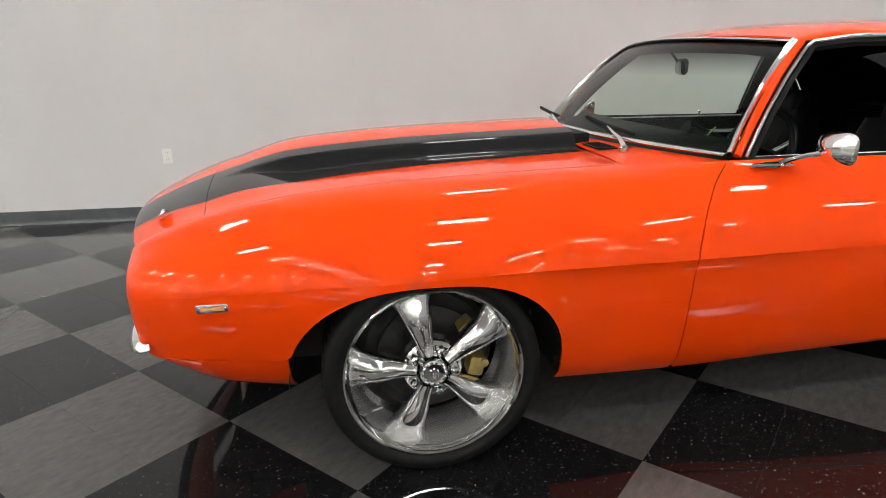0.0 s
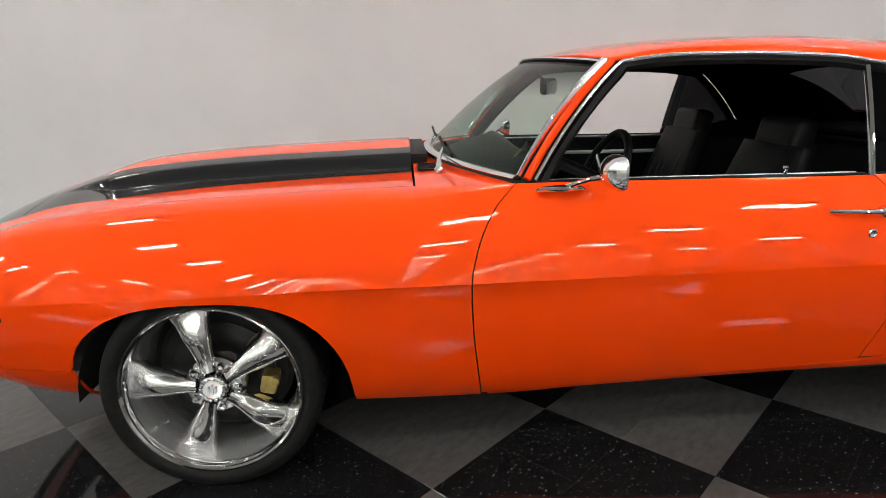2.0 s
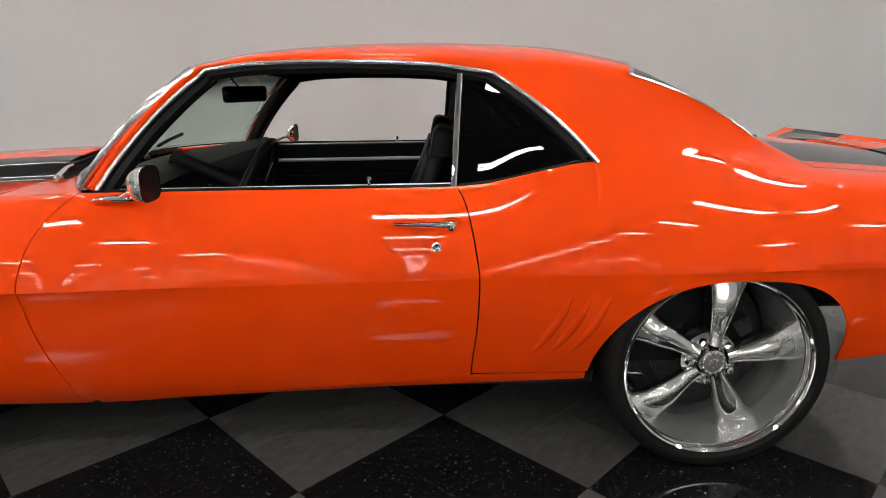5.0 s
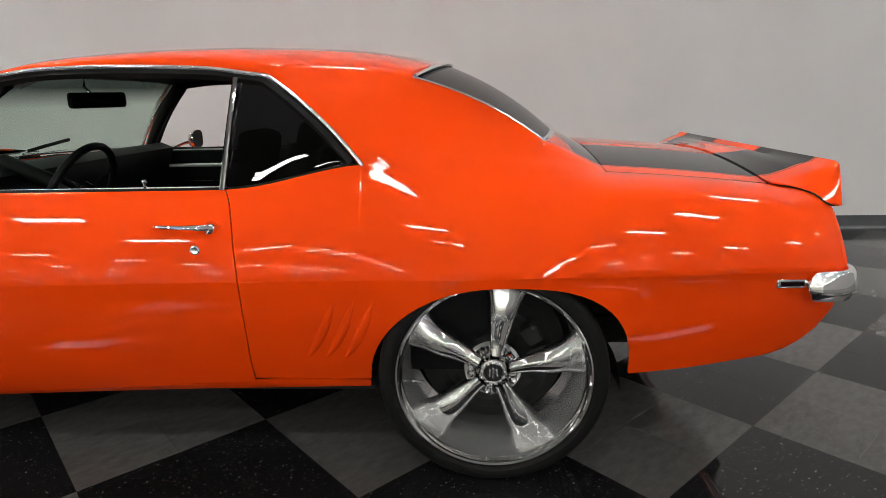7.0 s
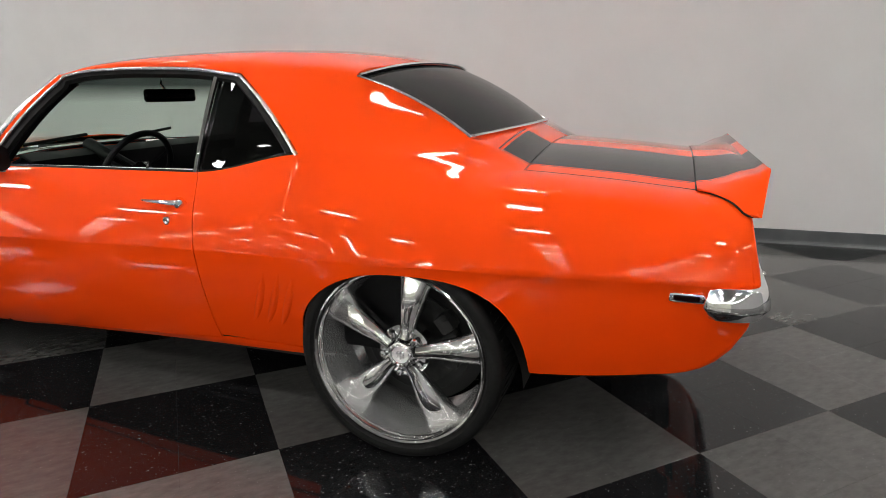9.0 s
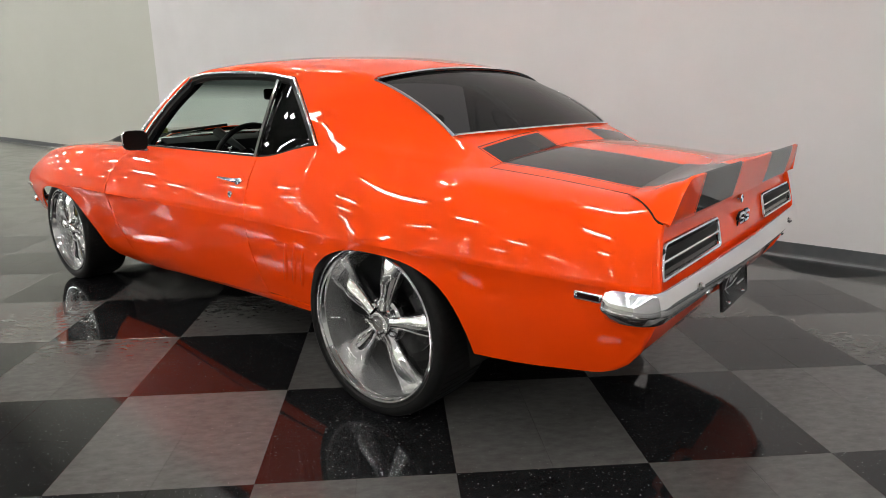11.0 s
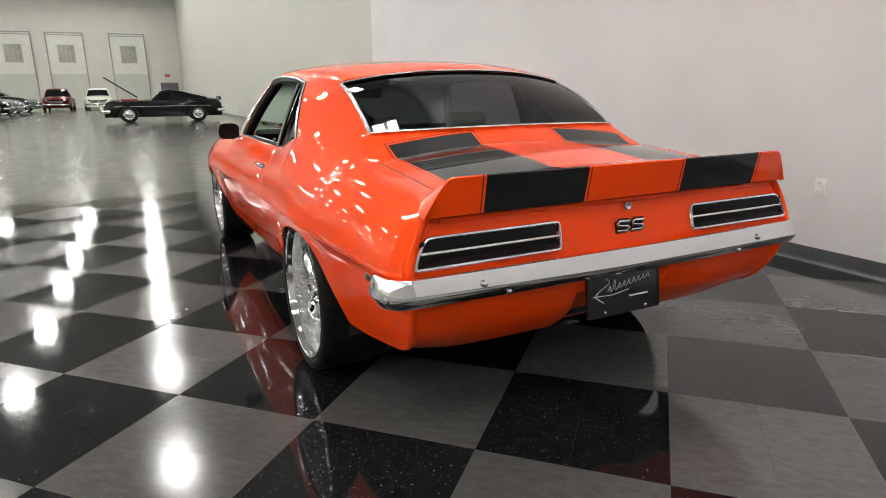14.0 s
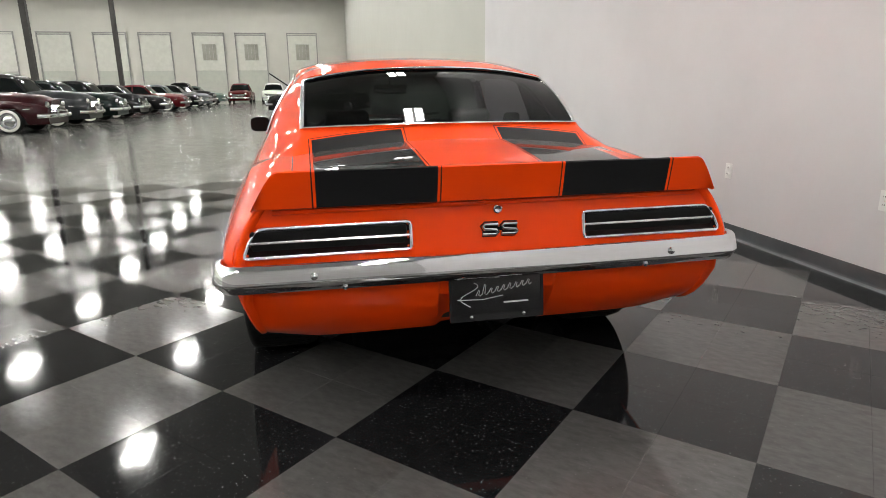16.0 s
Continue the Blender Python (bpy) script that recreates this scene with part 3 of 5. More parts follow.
def hood_z(x, y):
    e, w = ZT(x), WT(x)
    a = abs(y)
    rise = lerp(0.047, 0.075, smooth(-0.62, -0.36, x))
    soft = max(0.0, 1 - (a / 0.60) ** 1.7)
    boxy = (1 - 0.28 * (a / 0.27) ** 2) * (1 - smooth(0.292, 0.34, a))
    return e + rise * lerp(soft, boxy, smooth(-0.58, -0.32, x)) + 0.004 * (1 - (y / w) ** 2)


_rows = []
_ys = sorted(set([round(v, 4) for v in spaced(-1, 1, 44)] + [round(s * v, 4) for s in (-1, 1) for v in spaced(0.40, 0.52, 12)]))
for _x in spaced(-0.612, 0.60, 40):
    row = []
    for _v in _ys:
        y = _v * hood_w(_x)
        t = (_x + 0.612) / 1.212
        xx = _x - 0.055 * (1 - _v * _v) * (1 - t)
        row.append((xx, y, hood_z(_x, y)))
    _rows.append(row)
hood = part("hood", grid(_rows), PAINT_HOOD, car, "orange hood with raised cowl scoop and black stripes", solid=0.006, angle=50)

_rows = []
for i in range(13):
    t = i / 12
    row = []
    for _v in spaced(-1, 1, 40):
        xe = lerp(-0.6145, -0.825, t)
        y = _v * (WT(xe) - 0.002)
        x = xe - (0.055 + 0.05 * t) * (1 - _v * _v)
        z = ZT(xe) + lerp(hood_z(-0.612, _v * hood_w(-0.612)) - ZT(-0.612), 0.03 * (1 - _v * _v), t)
        row.append((x, y, z))
    _rows.append(row)
header = part("header_panel", grid(_rows), PAINT_HOOD, car, "orange nose panel with black stripes", solid=0.006)

_rows = []
for i in range(9):
    t = i / 8
    row = []
    for _v in spaced(-1, 1, 40):
        xf = 0.607
        xb = 0.90 - 0.235 * (1 - abs(_v) ** 2.2)
        x = lerp(xf, max(xb, xf + 0.02), t)
        y = _v * (WT(x) - 0.004)
        z = ZT(x) + lerp(0.022, 0.026, t) * (1 - _v * _v) - 0.004
        row.append((x, y, z))
    _rows.append(row)
cowl = part("cowl", grid(_rows), PAINT, car, solid=0.006)

# grille and nose filling, in the shade below the header
_rows = []
for _y in spaced(-0.60, 0.60, 24):
    f = 0.10 * (1 - (_y / 0.62) ** 2)
    _rows.append([(-0.835 - f, _y, z) for z in (0.36, 0.45, 0.60)])
grille = part("grille", grid(_rows), GLOSS_BLACK, car, solid=0.02)
for k in range(6):
    part("grille_bar", tube([(-0.842 - 0.10 * (1 - (y / 0.62) ** 2), y, 0.43 + 0.026 * k) for y in spaced(-0.56, 0.56, 12)], 0.003, 0.004, 6), BRIGHT, grille)
for s in (-1, 1):
    part("headlight", lathe([(-0.895, 0.001), (-0.893, 0.05), (-0.885, 0.075), (-0.87, 0.082), (-0.84, 0.082)], 28, "x"), GLASS_CLEAR, car, "round clear headlamp").location = (0.02, s * 0.50, 0.52)

# tail panel, deck lid and rear filler
_rows = []
for _z in spaced(0.50, 0.820, 12):
    wmax = side_w(3.70, min(_z, 0.80)) - 0.022
    row = []
    for _v in spaced(-1, 1, 40):
        x = TAIL_X(_z) - 0.014 - 0.004 * abs(_v) ** 6
        row.append((x, _v * wmax, _z))
    _rows.append(row)
tail = part("tail_panel", grid(_rows), PAINT, car, solid=0.006)


_rows = []
for _x in spaced(3.0925, 3.5685, 18):
    _rows.append([(_x, v * (WT(_x) - 0.004), deck_z(_x, v * (WT(_x) - 0.004))) for v in spaced(-1, 1, 40)])
deck = part("deck_lid", grid(_rows), PAINT_DECK, car, "orange trunk lid with two black stripes", solid=0.006)

# ducktail spoiler: rises from the deck and drops over the quarter tops at its ends
_prof = [(3.572, 0.0), (3.61, 0.12), (3.65, 0.36), (3.685, 0.62), (3.718, 0.88), (3.738, 1.0), (3.744, 0.97), (3.734, 0.45), (3.724, 0.0), (3.7005, -0.07)]


def shoulder_z(x, w):
    """Height of the quarter's rounded top at a half width."""
    lo, hi = ZC(x), ZT(x)
    for _ in range(30):
        mid = (lo + hi) / 2
        if side_w(x, mid) > w:
            lo = mid
        else:
            hi = mid
    return lo


_rows = []
for _v in sorted(spaced(-0.89, 0.89, 44) + [s * q for s in (-1, 1) for q in (0.91, 0.925, 0.94, 0.955, 0.968, 0.98, 0.99, 1.0)]):
    a = abs(_v)
    row = []
    for k, (x, h) in enumerate(_prof):
        y = _v * lerp(0.652, 0.760, smooth(3.54, 3.705, x))
        base = deck_z(x, min(abs(y), 0.62)) + 0.004 if x < 3.70 else 0.812
        z = lerp(base, 0.924, h)
        foot = shoulder_z(min(x, 3.70), min(abs(y), 0.80)) + 0.007 if abs(y) > WT(x) else base
        foot = lerp(foot, 0.808, smooth(3.66, 3.715, x))
        z = lerp(z, foot, min(max((a - 0.90) / 0.10, 0.0), 1.0) ** 1.25)
        pull = 0.020 * min(max((a - 0.90) / 0.10, 0.0), 1.0) * smooth(3.69, 3.74, x)
        row.append((x - pull, y, max(z, 0.803)))
    _rows.append(row)
spoiler = part("spoiler", grid(_rows), PAINT_DECK, car, "orange ducktail spoiler with two black stripes", solid=0.005)

# rear valance under the bumper
_rows = []
for _v in spaced(-1, 1, 48):
    a = abs(_v)
    row = []
    for k in range(12):
        t = k / 11
        z = lerp(0.345 + 0.025 * smooth(0.76, 1.0, a), 0.60, t)
        w = low_w(QUART_END(z), z) - 0.011
        x = lerp(TAIL_X(z) - 0.002 - 0.03 * (1 - t) ** 2, QUART_END(z) + 0.006, a ** 9)
        x -= 0.045 * (1 - smooth(0.19, 0.26, a))
        row.append((x, _v * w, z))
    _rows.append(row)
part("rear_valance", grid(_rows), PAINT, car, solid=0.005)


# ---- pillars, glass and bright trim ----
def a_pillar(t, off=0.0):
    a, b = Vector((0.925, -0.772, 0.895)), Vector((1.212, -0.606, 1.222))
    p = a.lerp(b, t)
    return p + Vector((-0.012, -0.004, 0.014)) * 4 * t * (1 - t)


_p = [a_pillar(t) for t in spaced(0, 1, 14)]
both("windshield_pillar", tube(_p, 0.0115, 0.012, 10, up=(1, 0, 0.9)), PAINT, 0)

WS_TOP = [Vector((1.195 - 0.115 * (1 - v * v), v * 0.592, 1.218 + 0.028 * (1 - v * v))) for v in spaced(-1, 1, 24)]
WS_LOW = [Vector((0.905 - 0.225 * (1 - abs(v) ** 2.2), v * 0.752, 0.893 + 0.020 * (1 - v * v))) for v in spaced(-1, 1, 24)]


def sheet(low, top, sag, n=12):
    rows = []
    for k in range(n + 1):
        t = k / n
        rows.append([a.lerp(b, t) + Vector(sag) * 4 * t * (1 - t) for a, b in zip(low, top)])
    return grid(rows)


ws = part("windshield", sheet(WS_LOW, WS_TOP, (-0.012, 0, 0.014)), GLASS_GREEN, car, "green-tinted laminated windshield")
part("windshield_trim", tube([p + Vector((-0.004, 0, 0.004)) for p in WS_LOW], 0.020, 0.008, 8), BRIGHT, car, "bright windshield moulding")
part("windshield_trim", tube([p + Vector((-0.006, 0, 0.004)) for p in WS_TOP], 0.011, 0.006, 6), BRIGHT, car, "bright windshield moulding")
_p = [Vector((0.905, -0.752, 0.893)).lerp(Vector((1.195, -0.592, 1.218)), t) + Vector((-0.016, -0.006, 0.012)) * 4 * t * (1 - t) + Vector((-0.006, -0.006, 0.006)) for t in spaced(0, 1, 12)]
both("windshield_trim", tube([p + Vector((0.003, -0.004, 0.0)) for p in _p], [lerp(0.024, 0.014, i / 12) for i in range(13)], 0.008, 8, up=(1, 0.2, 0.9)), BRIGHT, 0, "bright windshield moulding")

BL_LOW = [Vector((2.912 + 0.075 * (1 - v * v), v * 0.602, 0.990 + 0.012 * (1 - v * v))) for v in spaced(-1, 1, 24)]
BL_TOP = [Vector((2.519 + 0.09 * (1 - v * v), v * 0.584, 1.186 + (ROOF_Z(2.609) - 1.186) * (1 - abs(v) ** 2.4))) for v in spaced(-1, 1, 24)]
part("rear_window", sheet(BL_LOW, BL_TOP, (0.012, 0, 0.018)), GLASS_DARK, car, "dark tinted rear window")
_ring = [p + Vector((0.004, 0, 0.006)) for p in BL_LOW]
part("rear_window_trim", tube(_ring, 0.011, 0.006, 6), BRIGHT, car, "bright rear window moulding")
part("rear_window_trim", tube([p + Vector((0.004, 0, 0.006)) for p in BL_TOP], 0.009, 0.006, 6), BRIGHT, car, "bright rear window moulding")
_p = [BL_LOW[0].lerp(BL_TOP[0], t) + Vector((0.012, 0, 0.018)) * 4 * t * (1 - t) + Vector((0.0, -0.004, 0.001)) for t in spaced(0, 1, 12)]
both("rear_window_trim", tube(_p, 0.009, 0.005, 6), BRIGHT, 0, "bright rear window moulding")

# drip moulding: up the pillar, along the roof and down the sail panel's front edge
_p = [a_pillar(t) + Vector((0.020, -0.012, -0.006)) for t in spaced(0.01, 0.96, 12)]
_p += [rail(x) + Vector((0, -0.010, -0.006)) for x in spaced(1.24, 2.06, 18)]
_p += [front_edge(t) + Vector((-0.004, -0.008, -0.004)) for t in reversed(spaced(0.0, 0.97, 14))]
both("drip_moulding", tube(_p, 0.0055, 0.0065, 8), BRIGHT, 0, "chrome drip moulding")
_p = [a_pillar(t) + Vector((0.040, 0.004, -0.022)) for t in spaced(0.0, 0.94, 12)]
_p += [rail(x) + Vector((0, 0.004, -0.024)) for x in spaced(1.25, 2.05, 18)]
_p += [front_edge(t) + Vector((-0.026, 0.006, -0.014)) for t in reversed(spaced(0.05, 0.95, 12))]
both("window_seal", tube(_p, 0.014, 0.016, 6), SEAL, 0)
# quarter windows, fully up, with a bright upright bar at their front edge
_bar0, _bar1 = Vector((1.968, -0.766, 0.880)), Vector((1.994, -0.640, 1.196))
_low = [Vector((lerp(1.975, 2.375, t), -0.764, ZT(lerp(1.975, 2.375, t)) - 0.004)) for t in spaced(0, 1, 12)]
_top = []
for t in spaced(0, 1, 12):
    if t < 0.2:
        q = rail(lerp(1.995, 2.07, t / 0.2)) + Vector((0, 0.006, -0.014))
    else:
        q = front_edge(1 - (t - 0.2) / 0.8) + Vector((-0.012, 0.010, -0.006))
    _top.append(q)
both("quarter_window", sheet(_low, _top, (0, -0.006, 0), 8), GLASS_QUARTER, 0, "dark tinted quarter window")
both("quarter_window_bar", tube([_bar0.lerp(_bar1, t) + Vector((0, -0.006 * 4 * t * (1 - t) - 0.004, 0)) for t in spaced(0, 1, 8)], 0.0095, 0.010, 10, up=(0, 1, 0)), CHROME, 0, "chrome quarter window bar")
both("belt_seal", tube([(x, -WT(x) + 0.012, ZT(x) + 0.001) for x in spaced(0.93, 1.955, 20)], 0.008, 0.006, 6), SEAL, 0)
both("belt_seal", tube([(x, -WT(x) + 0.006, ZT(x) + 0.002) for x in spaced(1.985, 2.38, 12)], 0.005, 0.004, 6), SEAL, 0)


# ---- dark inside of the body: wheel tubs, floor pan, bulkheads ----
def tub(x, r, w0, w1):
    rows = []
    for w in (w0, w1):
        rows.append([(x + r * math.cos(a), -w, 0.26 + r * 0.90 * math.sin(a)) for a in spaced(0, math.pi, 24)])
    bm = grid(rows)
    back = [bm.verts.new((x + r * math.cos(a), -w0, 0.26 + r * 0.90 * math.sin(a))) for a in spaced(0, math.pi, 24)]
    bm.faces.new(back)
    return bm


both("wheel_tub", tub(0.0, 0.415, 0.46, 0.79), BLACK, 0)
both("wheel_tub", tub(2.76, 0.37, 0.46, 0.80), BLACK, 0)
part("engine_bay", box(1.05, 0.9, 0.40, (-0.10, 0, 0.47), 0.02), BLACK, car)
part("engine_cradle", box(0.9, 0.80, 0.10, (-0.25, 0, 0.22), 0.03), BLACK, car)
part("floor_pan", box(2.0, 1.48, 0.05, (1.40, 0, 0.255), 0.01), BLACK, car)
part("firewall", box(0.04, 1.42, 0.60, (0.66, 0, 0.55)), BLACK, car)
part("trunk_tub", box(0.95, 0.92, 0.42, (3.12, 0, 0.58), 0.03), BLACK, car)
part("fuel_tank", box(0.55, 0.90, 0.14, (3.25, 0, 0.42), 0.05, 3), BLACK, car)
for s in (-1, 1):
    part("frame_rail", box(1.1, 0.09, 0.10, (2.75, s * 0.42, 0.32), 0.01), BLACK, car)
    part("exhaust_pipe", tube([(1.2, s * 0.35, 0.20), (2.3, s * 0.38, 0.22), (2.7, s * 0.38, 0.36), (3.1, s * 0.40, 0.36)], 0.03, steps=10), IRON, car)
part("rear_axle", tube([(2.748, -0.66, 0.33), (2.748, 0.66, 0.33)], 0.045, steps=12), BLACK, car)
part("differential", lathe([(2.60, 0.01), (2.63, 0.09), (2.70, 0.13), (2.80, 0.12), (2.86, 0.05), (2.88, 0.001)], 20, "x"), BLACK, car).location = (0, 0, 0.33)
both("inner_quarter", grid([[(x, -0.70, z) for z in (0.28, 0.86)] for x in spaced(2.03, 2.44, 4)]), BLACK, 0.01)


# ---- wheels ----
def make_wheel(tyre_r, rim_r, width, dish, turn, brake_gold):
    """A five-spoke polished wheel about the y axis; its outer face looks towards -y, with the hub face at y = 0."""
    w = thing("wheel", "polished five-spoke alloy wheel with a low-profile black tyre", "wheel")
    o = -dish                       # where the outer lip lies
    i = o + width
    g = tyre_r - rim_r
    prof = [(o + 0.012, rim_r - 0.004), (o - 0.004, rim_r + 0.006), (o - 0.012, rim_r + 0.25 * g), (o - 0.014, rim_r + 0.5 * g), (o - 0.006, rim_r + 0.8 * g), (o + 0.006, rim_r + 0.93 * g),
            (o + 0.022, tyre_r - 0.002), (o + 0.05, tyre_r), ((o + i) / 2, tyre_r + 0.001), (i - 0.05, tyre_r), (i - 0.02, tyre_r - 0.004), (i, rim_r + 0.8 * g), (i + 0.01, rim_r + 0.4 * g), (i, rim_r)]
    tyre = part("tyre", lathe(prof, 96), RUBBER, w, "black low-profile tyre")
    tread = bmesh.new()
    for k in range(72):
        a = 2 * math.pi * k / 72
        for lane in range(2):
            y = lerp(o + 0.03, i - 0.03, (lane + 0.5) / 2)
            box(0.004, (width - 0.08) / 2, 0.004, (tyre_r * math.cos(a), y, tyre_r * math.sin(a)), 0, 1, tread, Matrix.Rotation(-a, 3, "Y"))
    part("tread", tread, RUBBER, tyre, smooth=False)
    lip = [(o + 0.002, rim_r + 0.006), (o - 0.005, rim_r + 0.005), (o - 0.009, rim_r + 0.001), (o - 0.009, rim_r - 0.004), (o - 0.004, rim_r - 0.009), (o + 0.003, rim_r - 0.010), (o + 0.008, rim_r - 0.014),
           (o + 0.018, rim_r - 0.017), (-0.005, rim_r - 0.021), (0.03, rim_r - 0.025), (0.07, rim_r - 0.030), (i - 0.02, rim_r - 0.028), (i, rim_r)]
    rim = part("rim", lathe(lip[:8], 96), POLISHED, w, "polished rolled rim lip")
    part("barrel", lathe(lip[7:], 96), RIM_ALLOY, rim, "polished alloy barrel")
    # spokes: narrow at the hub, flaring into the barrel
    for k in range(5):
        a0 = turn + 2 * math.pi * k / 5
        rows = []
        for t in spaced(0, 1, 20):
            r = lerp(0.050, rim_r - 0.020, t)
            half = 0.024 + 0.025 * smooth(0.0, 0.75, t) + 0.020 * smooth(0.68, 1.0, t)
            y0 = -0.004 + 0.028 * math.sin(t * math.pi * 0.5) + 0.014 * smooth(0.65, 1.0, t)
            ring = []
            for q in range(13):
                c = q / 12 * 2 - 1
                crown = lerp(0.024, 0.042, smooth(0.1, 0.6, t)) * math.sqrt(max(0.0, 1 - abs(c) ** 2.0))
                ring.append((r, half * c, y0 - crown))
            for q in range(5):
                c = 1 - q / 4 * 2
                ring.append((r, half * c * 0.8, y0 + 0.024))
            rows.append([(rr * math.cos(a0) - s * math.sin(a0), yy, rr * math.sin(a0) + s * math.cos(a0)) for rr, s, yy in ring])
        part("spoke", grid(rows, closed=True), POLISHED, w, angle=60)
    hub = [(0.05, 0.088), (0.012, 0.088), (0.002, 0.086), (-0.006, 0.076), (-0.006, 0.05), (-0.010, 0.046), (-0.026, 0.044), (-0.034, 0.040), (-0.037, 0.030), (-0.034, 0.028), (-0.034, 0.001)]
    part("hub", lathe(hub, 48), POLISHED, w, "polished hub with a round cap")
    cap = bmesh.new()
    for k in range(14):
        a = 2 * math.pi * k / 14
        box(0.006, 0.004, 0.010, (0.034 * math.cos(a), -0.0375, 0.034 * math.sin(a)), 0.001, 1, cap, Matrix.Rotation(-a, 3, "Y"))
    for q in (-1, 0, 1):
        box(0.005, 0.004, 0.030 - 0.010 * abs(q), (0.010 * q, -0.036, 0.0), 0.001, 1, cap)
    part("cap_badge", cap, BRIGHT, w, "embossed bright cap emblem", smooth=False)
    for k in range(5):
        a = turn + 2 * math.pi * (k + 0.5) / 5
        bm = lathe([(0.0, 0.0135), (-0.014, 0.0125), (-0.026, 0.011), (-0.030, 0.007), (-0.031, 0.001)], 6)
        part("lug_nut", bm, CHROME, w, smooth=False).location = (0.066 * math.cos(a), 0.0, 0.066 * math.sin(a))
    a = turn + 2 * math.pi * 0.31
    st = tube([((rim_r - 0.034) * math.cos(a), 0.02, (rim_r - 0.034) * math.sin(a)), ((rim_r - 0.07) * math.cos(a), -0.004, (rim_r - 0.07) * math.sin(a))], 0.004, steps=8)
    part("valve_stem", st, CHROME, w)
    disc = [(0.10, 0.06), (0.095, 0.10), (0.095, 0.155), (0.108, 0.155), (0.108, 0.06)]
    part("brake_disc", lathe(disc, 48), IRON, w, "dark iron brake disc")
    part("backing_plate", lathe([(0.12, 0.02), (0.118, 0.19), (0.13, 0.20), (0.14, rim_r - 0.05)], 40), BLACK, w)
    for s in (0.62, -0.22):
        cal = box(0.05, 0.07, 0.062, (0, 0, 0), 0.012, 2)
        part("brake_caliper", cal, BRASS if brake_gold else BLACK, w, "gold zinc-plated caliper" if brake_gold else "", smooth=True).matrix_basis = (
            pose(0.145 * math.cos(s), 0.075, 0.145 * math.sin(s), 0, -math.degrees(s), 0))
        part("caliper_bolt", lathe([(0.06, 0.012), (0.030, 0.012), (0.028, 0.005), (0.028, 0.001)], 10), BRASS if brake_gold else BLACK, w).location = (0.165 * math.cos(s + 0.12), 0, 0.165 * math.sin(s + 0.12))
    return w


def set_wheel(w, x, y, z, side):
    """Wheels move with the car; each is a part with its own pieces."""
    w.matrix_basis = pose(x, y, z, 0, 0, 0 if side < 0 else 180)
    return w


for side in (-1, 1):
    for name, x, z, spec in (("front", 0.0, 0.318, (0.318, 0.258, 0.22, 0.042, radians(105), True)), ("rear", 2.748, 0.338, (0.338, 0.284, 0.27, 0.066, radians(80), False))):
        e = make_wheel(*spec)
        e.parent = car
        for key in ("category",):
            del e[key]
        set_wheel(e, x, side * (0.823 if name == "front" else 0.808), z, side)


# ---- small parts of the coupe ----
def tail_surface(z):
    return TAIL_X(z) - 0.012


def marker(x0, x1, z, lens):
    """A side marker lamp: bright rounded bezel round a lens."""
    xc = (x0 + x1) / 2
    side_half = side_w(xc, z)
    for s in (-1, 1):
        y = s * (side_half + 0.002)
        w = (x1 - x0)
        b = part("side_marker", box(w, 0.012, 0.026, (xc, y, z), 0.006, 2), CHROME, car, "chrome side marker lamp")
        part("lens", box(w * 0.74, 0.006, 0.014, (xc, y + s * 0.006, z), 0.002, 1), lens, b)


marker(-0.622, -0.538, 0.563, AMBER)
marker(3.518, 3.603, 0.613, LENS_DARK)

# rear bumper: a thin blade that wraps round the corners
_path = [(3.600, -0.868), (3.603, -0.874), (3.612, -0.879), (3.632, -0.883)]
for _k in range(9):
    _a = math.pi / 2 * _k / 8
    _path.append((3.655 + 0.097 * math.sin(_a) ** 0.85, -0.79 - 0.094 * math.cos(_a) ** 0.85))
_path += [(3.752 + 0.014 * (1 - (y / 0.79) ** 2), y) for y in spaced(-0.72, 0.72, 24)]
_path += [(x, -y) for x, y in reversed(_path[:13])]
_pr = [(-0.006, 0.038), (0.004, 0.044), (0.014, 0.043), (0.020, 0.036), (0.027, 0.010), (0.031, -0.010), (0.031, -0.016), (0.024, -0.024), (0.014, -0.042), (0.0, -0.046), (-0.008, -0.038)]
_rows = []
for i, (x, y) in enumerate(_path):
    a, b = Vector((*_path[max(i - 1, 0)], 0)), Vector((*_path[min(i + 1, len(_path) - 1)], 0))
    n = (b - a).normalized().cross(Vector((0, 0, 1)))
    end = min(i, len(_path) - 1 - i)
    k = (0.40, 0.72, 0.90, 0.98, 1.0)[min(end, 4)]
    _rows.append([(x + n.x * (o - 0.022) * k, y + n.y * (o - 0.022) * k, 0.606 + h * k) for o, h in _pr])
_bm = grid(_rows, closed=True)
for row in (0, len(_rows) - 1):
    _bm.verts.ensure_lookup_table()
    _bm.faces.new([_bm.verts[row * len(_pr) + q] for q in range(len(_pr))])
bumper = part("rear_bumper", _bm, CHROME, car, "chrome rear bumper blade", angle=78)
for s in (-1, 1):
    part("bumper_bolt", lathe([(0.0, 0.012), (0.006, 0.011), (0.010, 0.006), (0.011, 0.001)], 12, "x"), CHROME, bumper).location = (3.763, s * 0.59, 0.613)
    part("bumper_bolt", lathe([(0.0, 0.010), (0.005, 0.009), (0.008, 0.001)], 12, "x"), CHROME, bumper).location = (3.757, s * 0.50, 0.572)
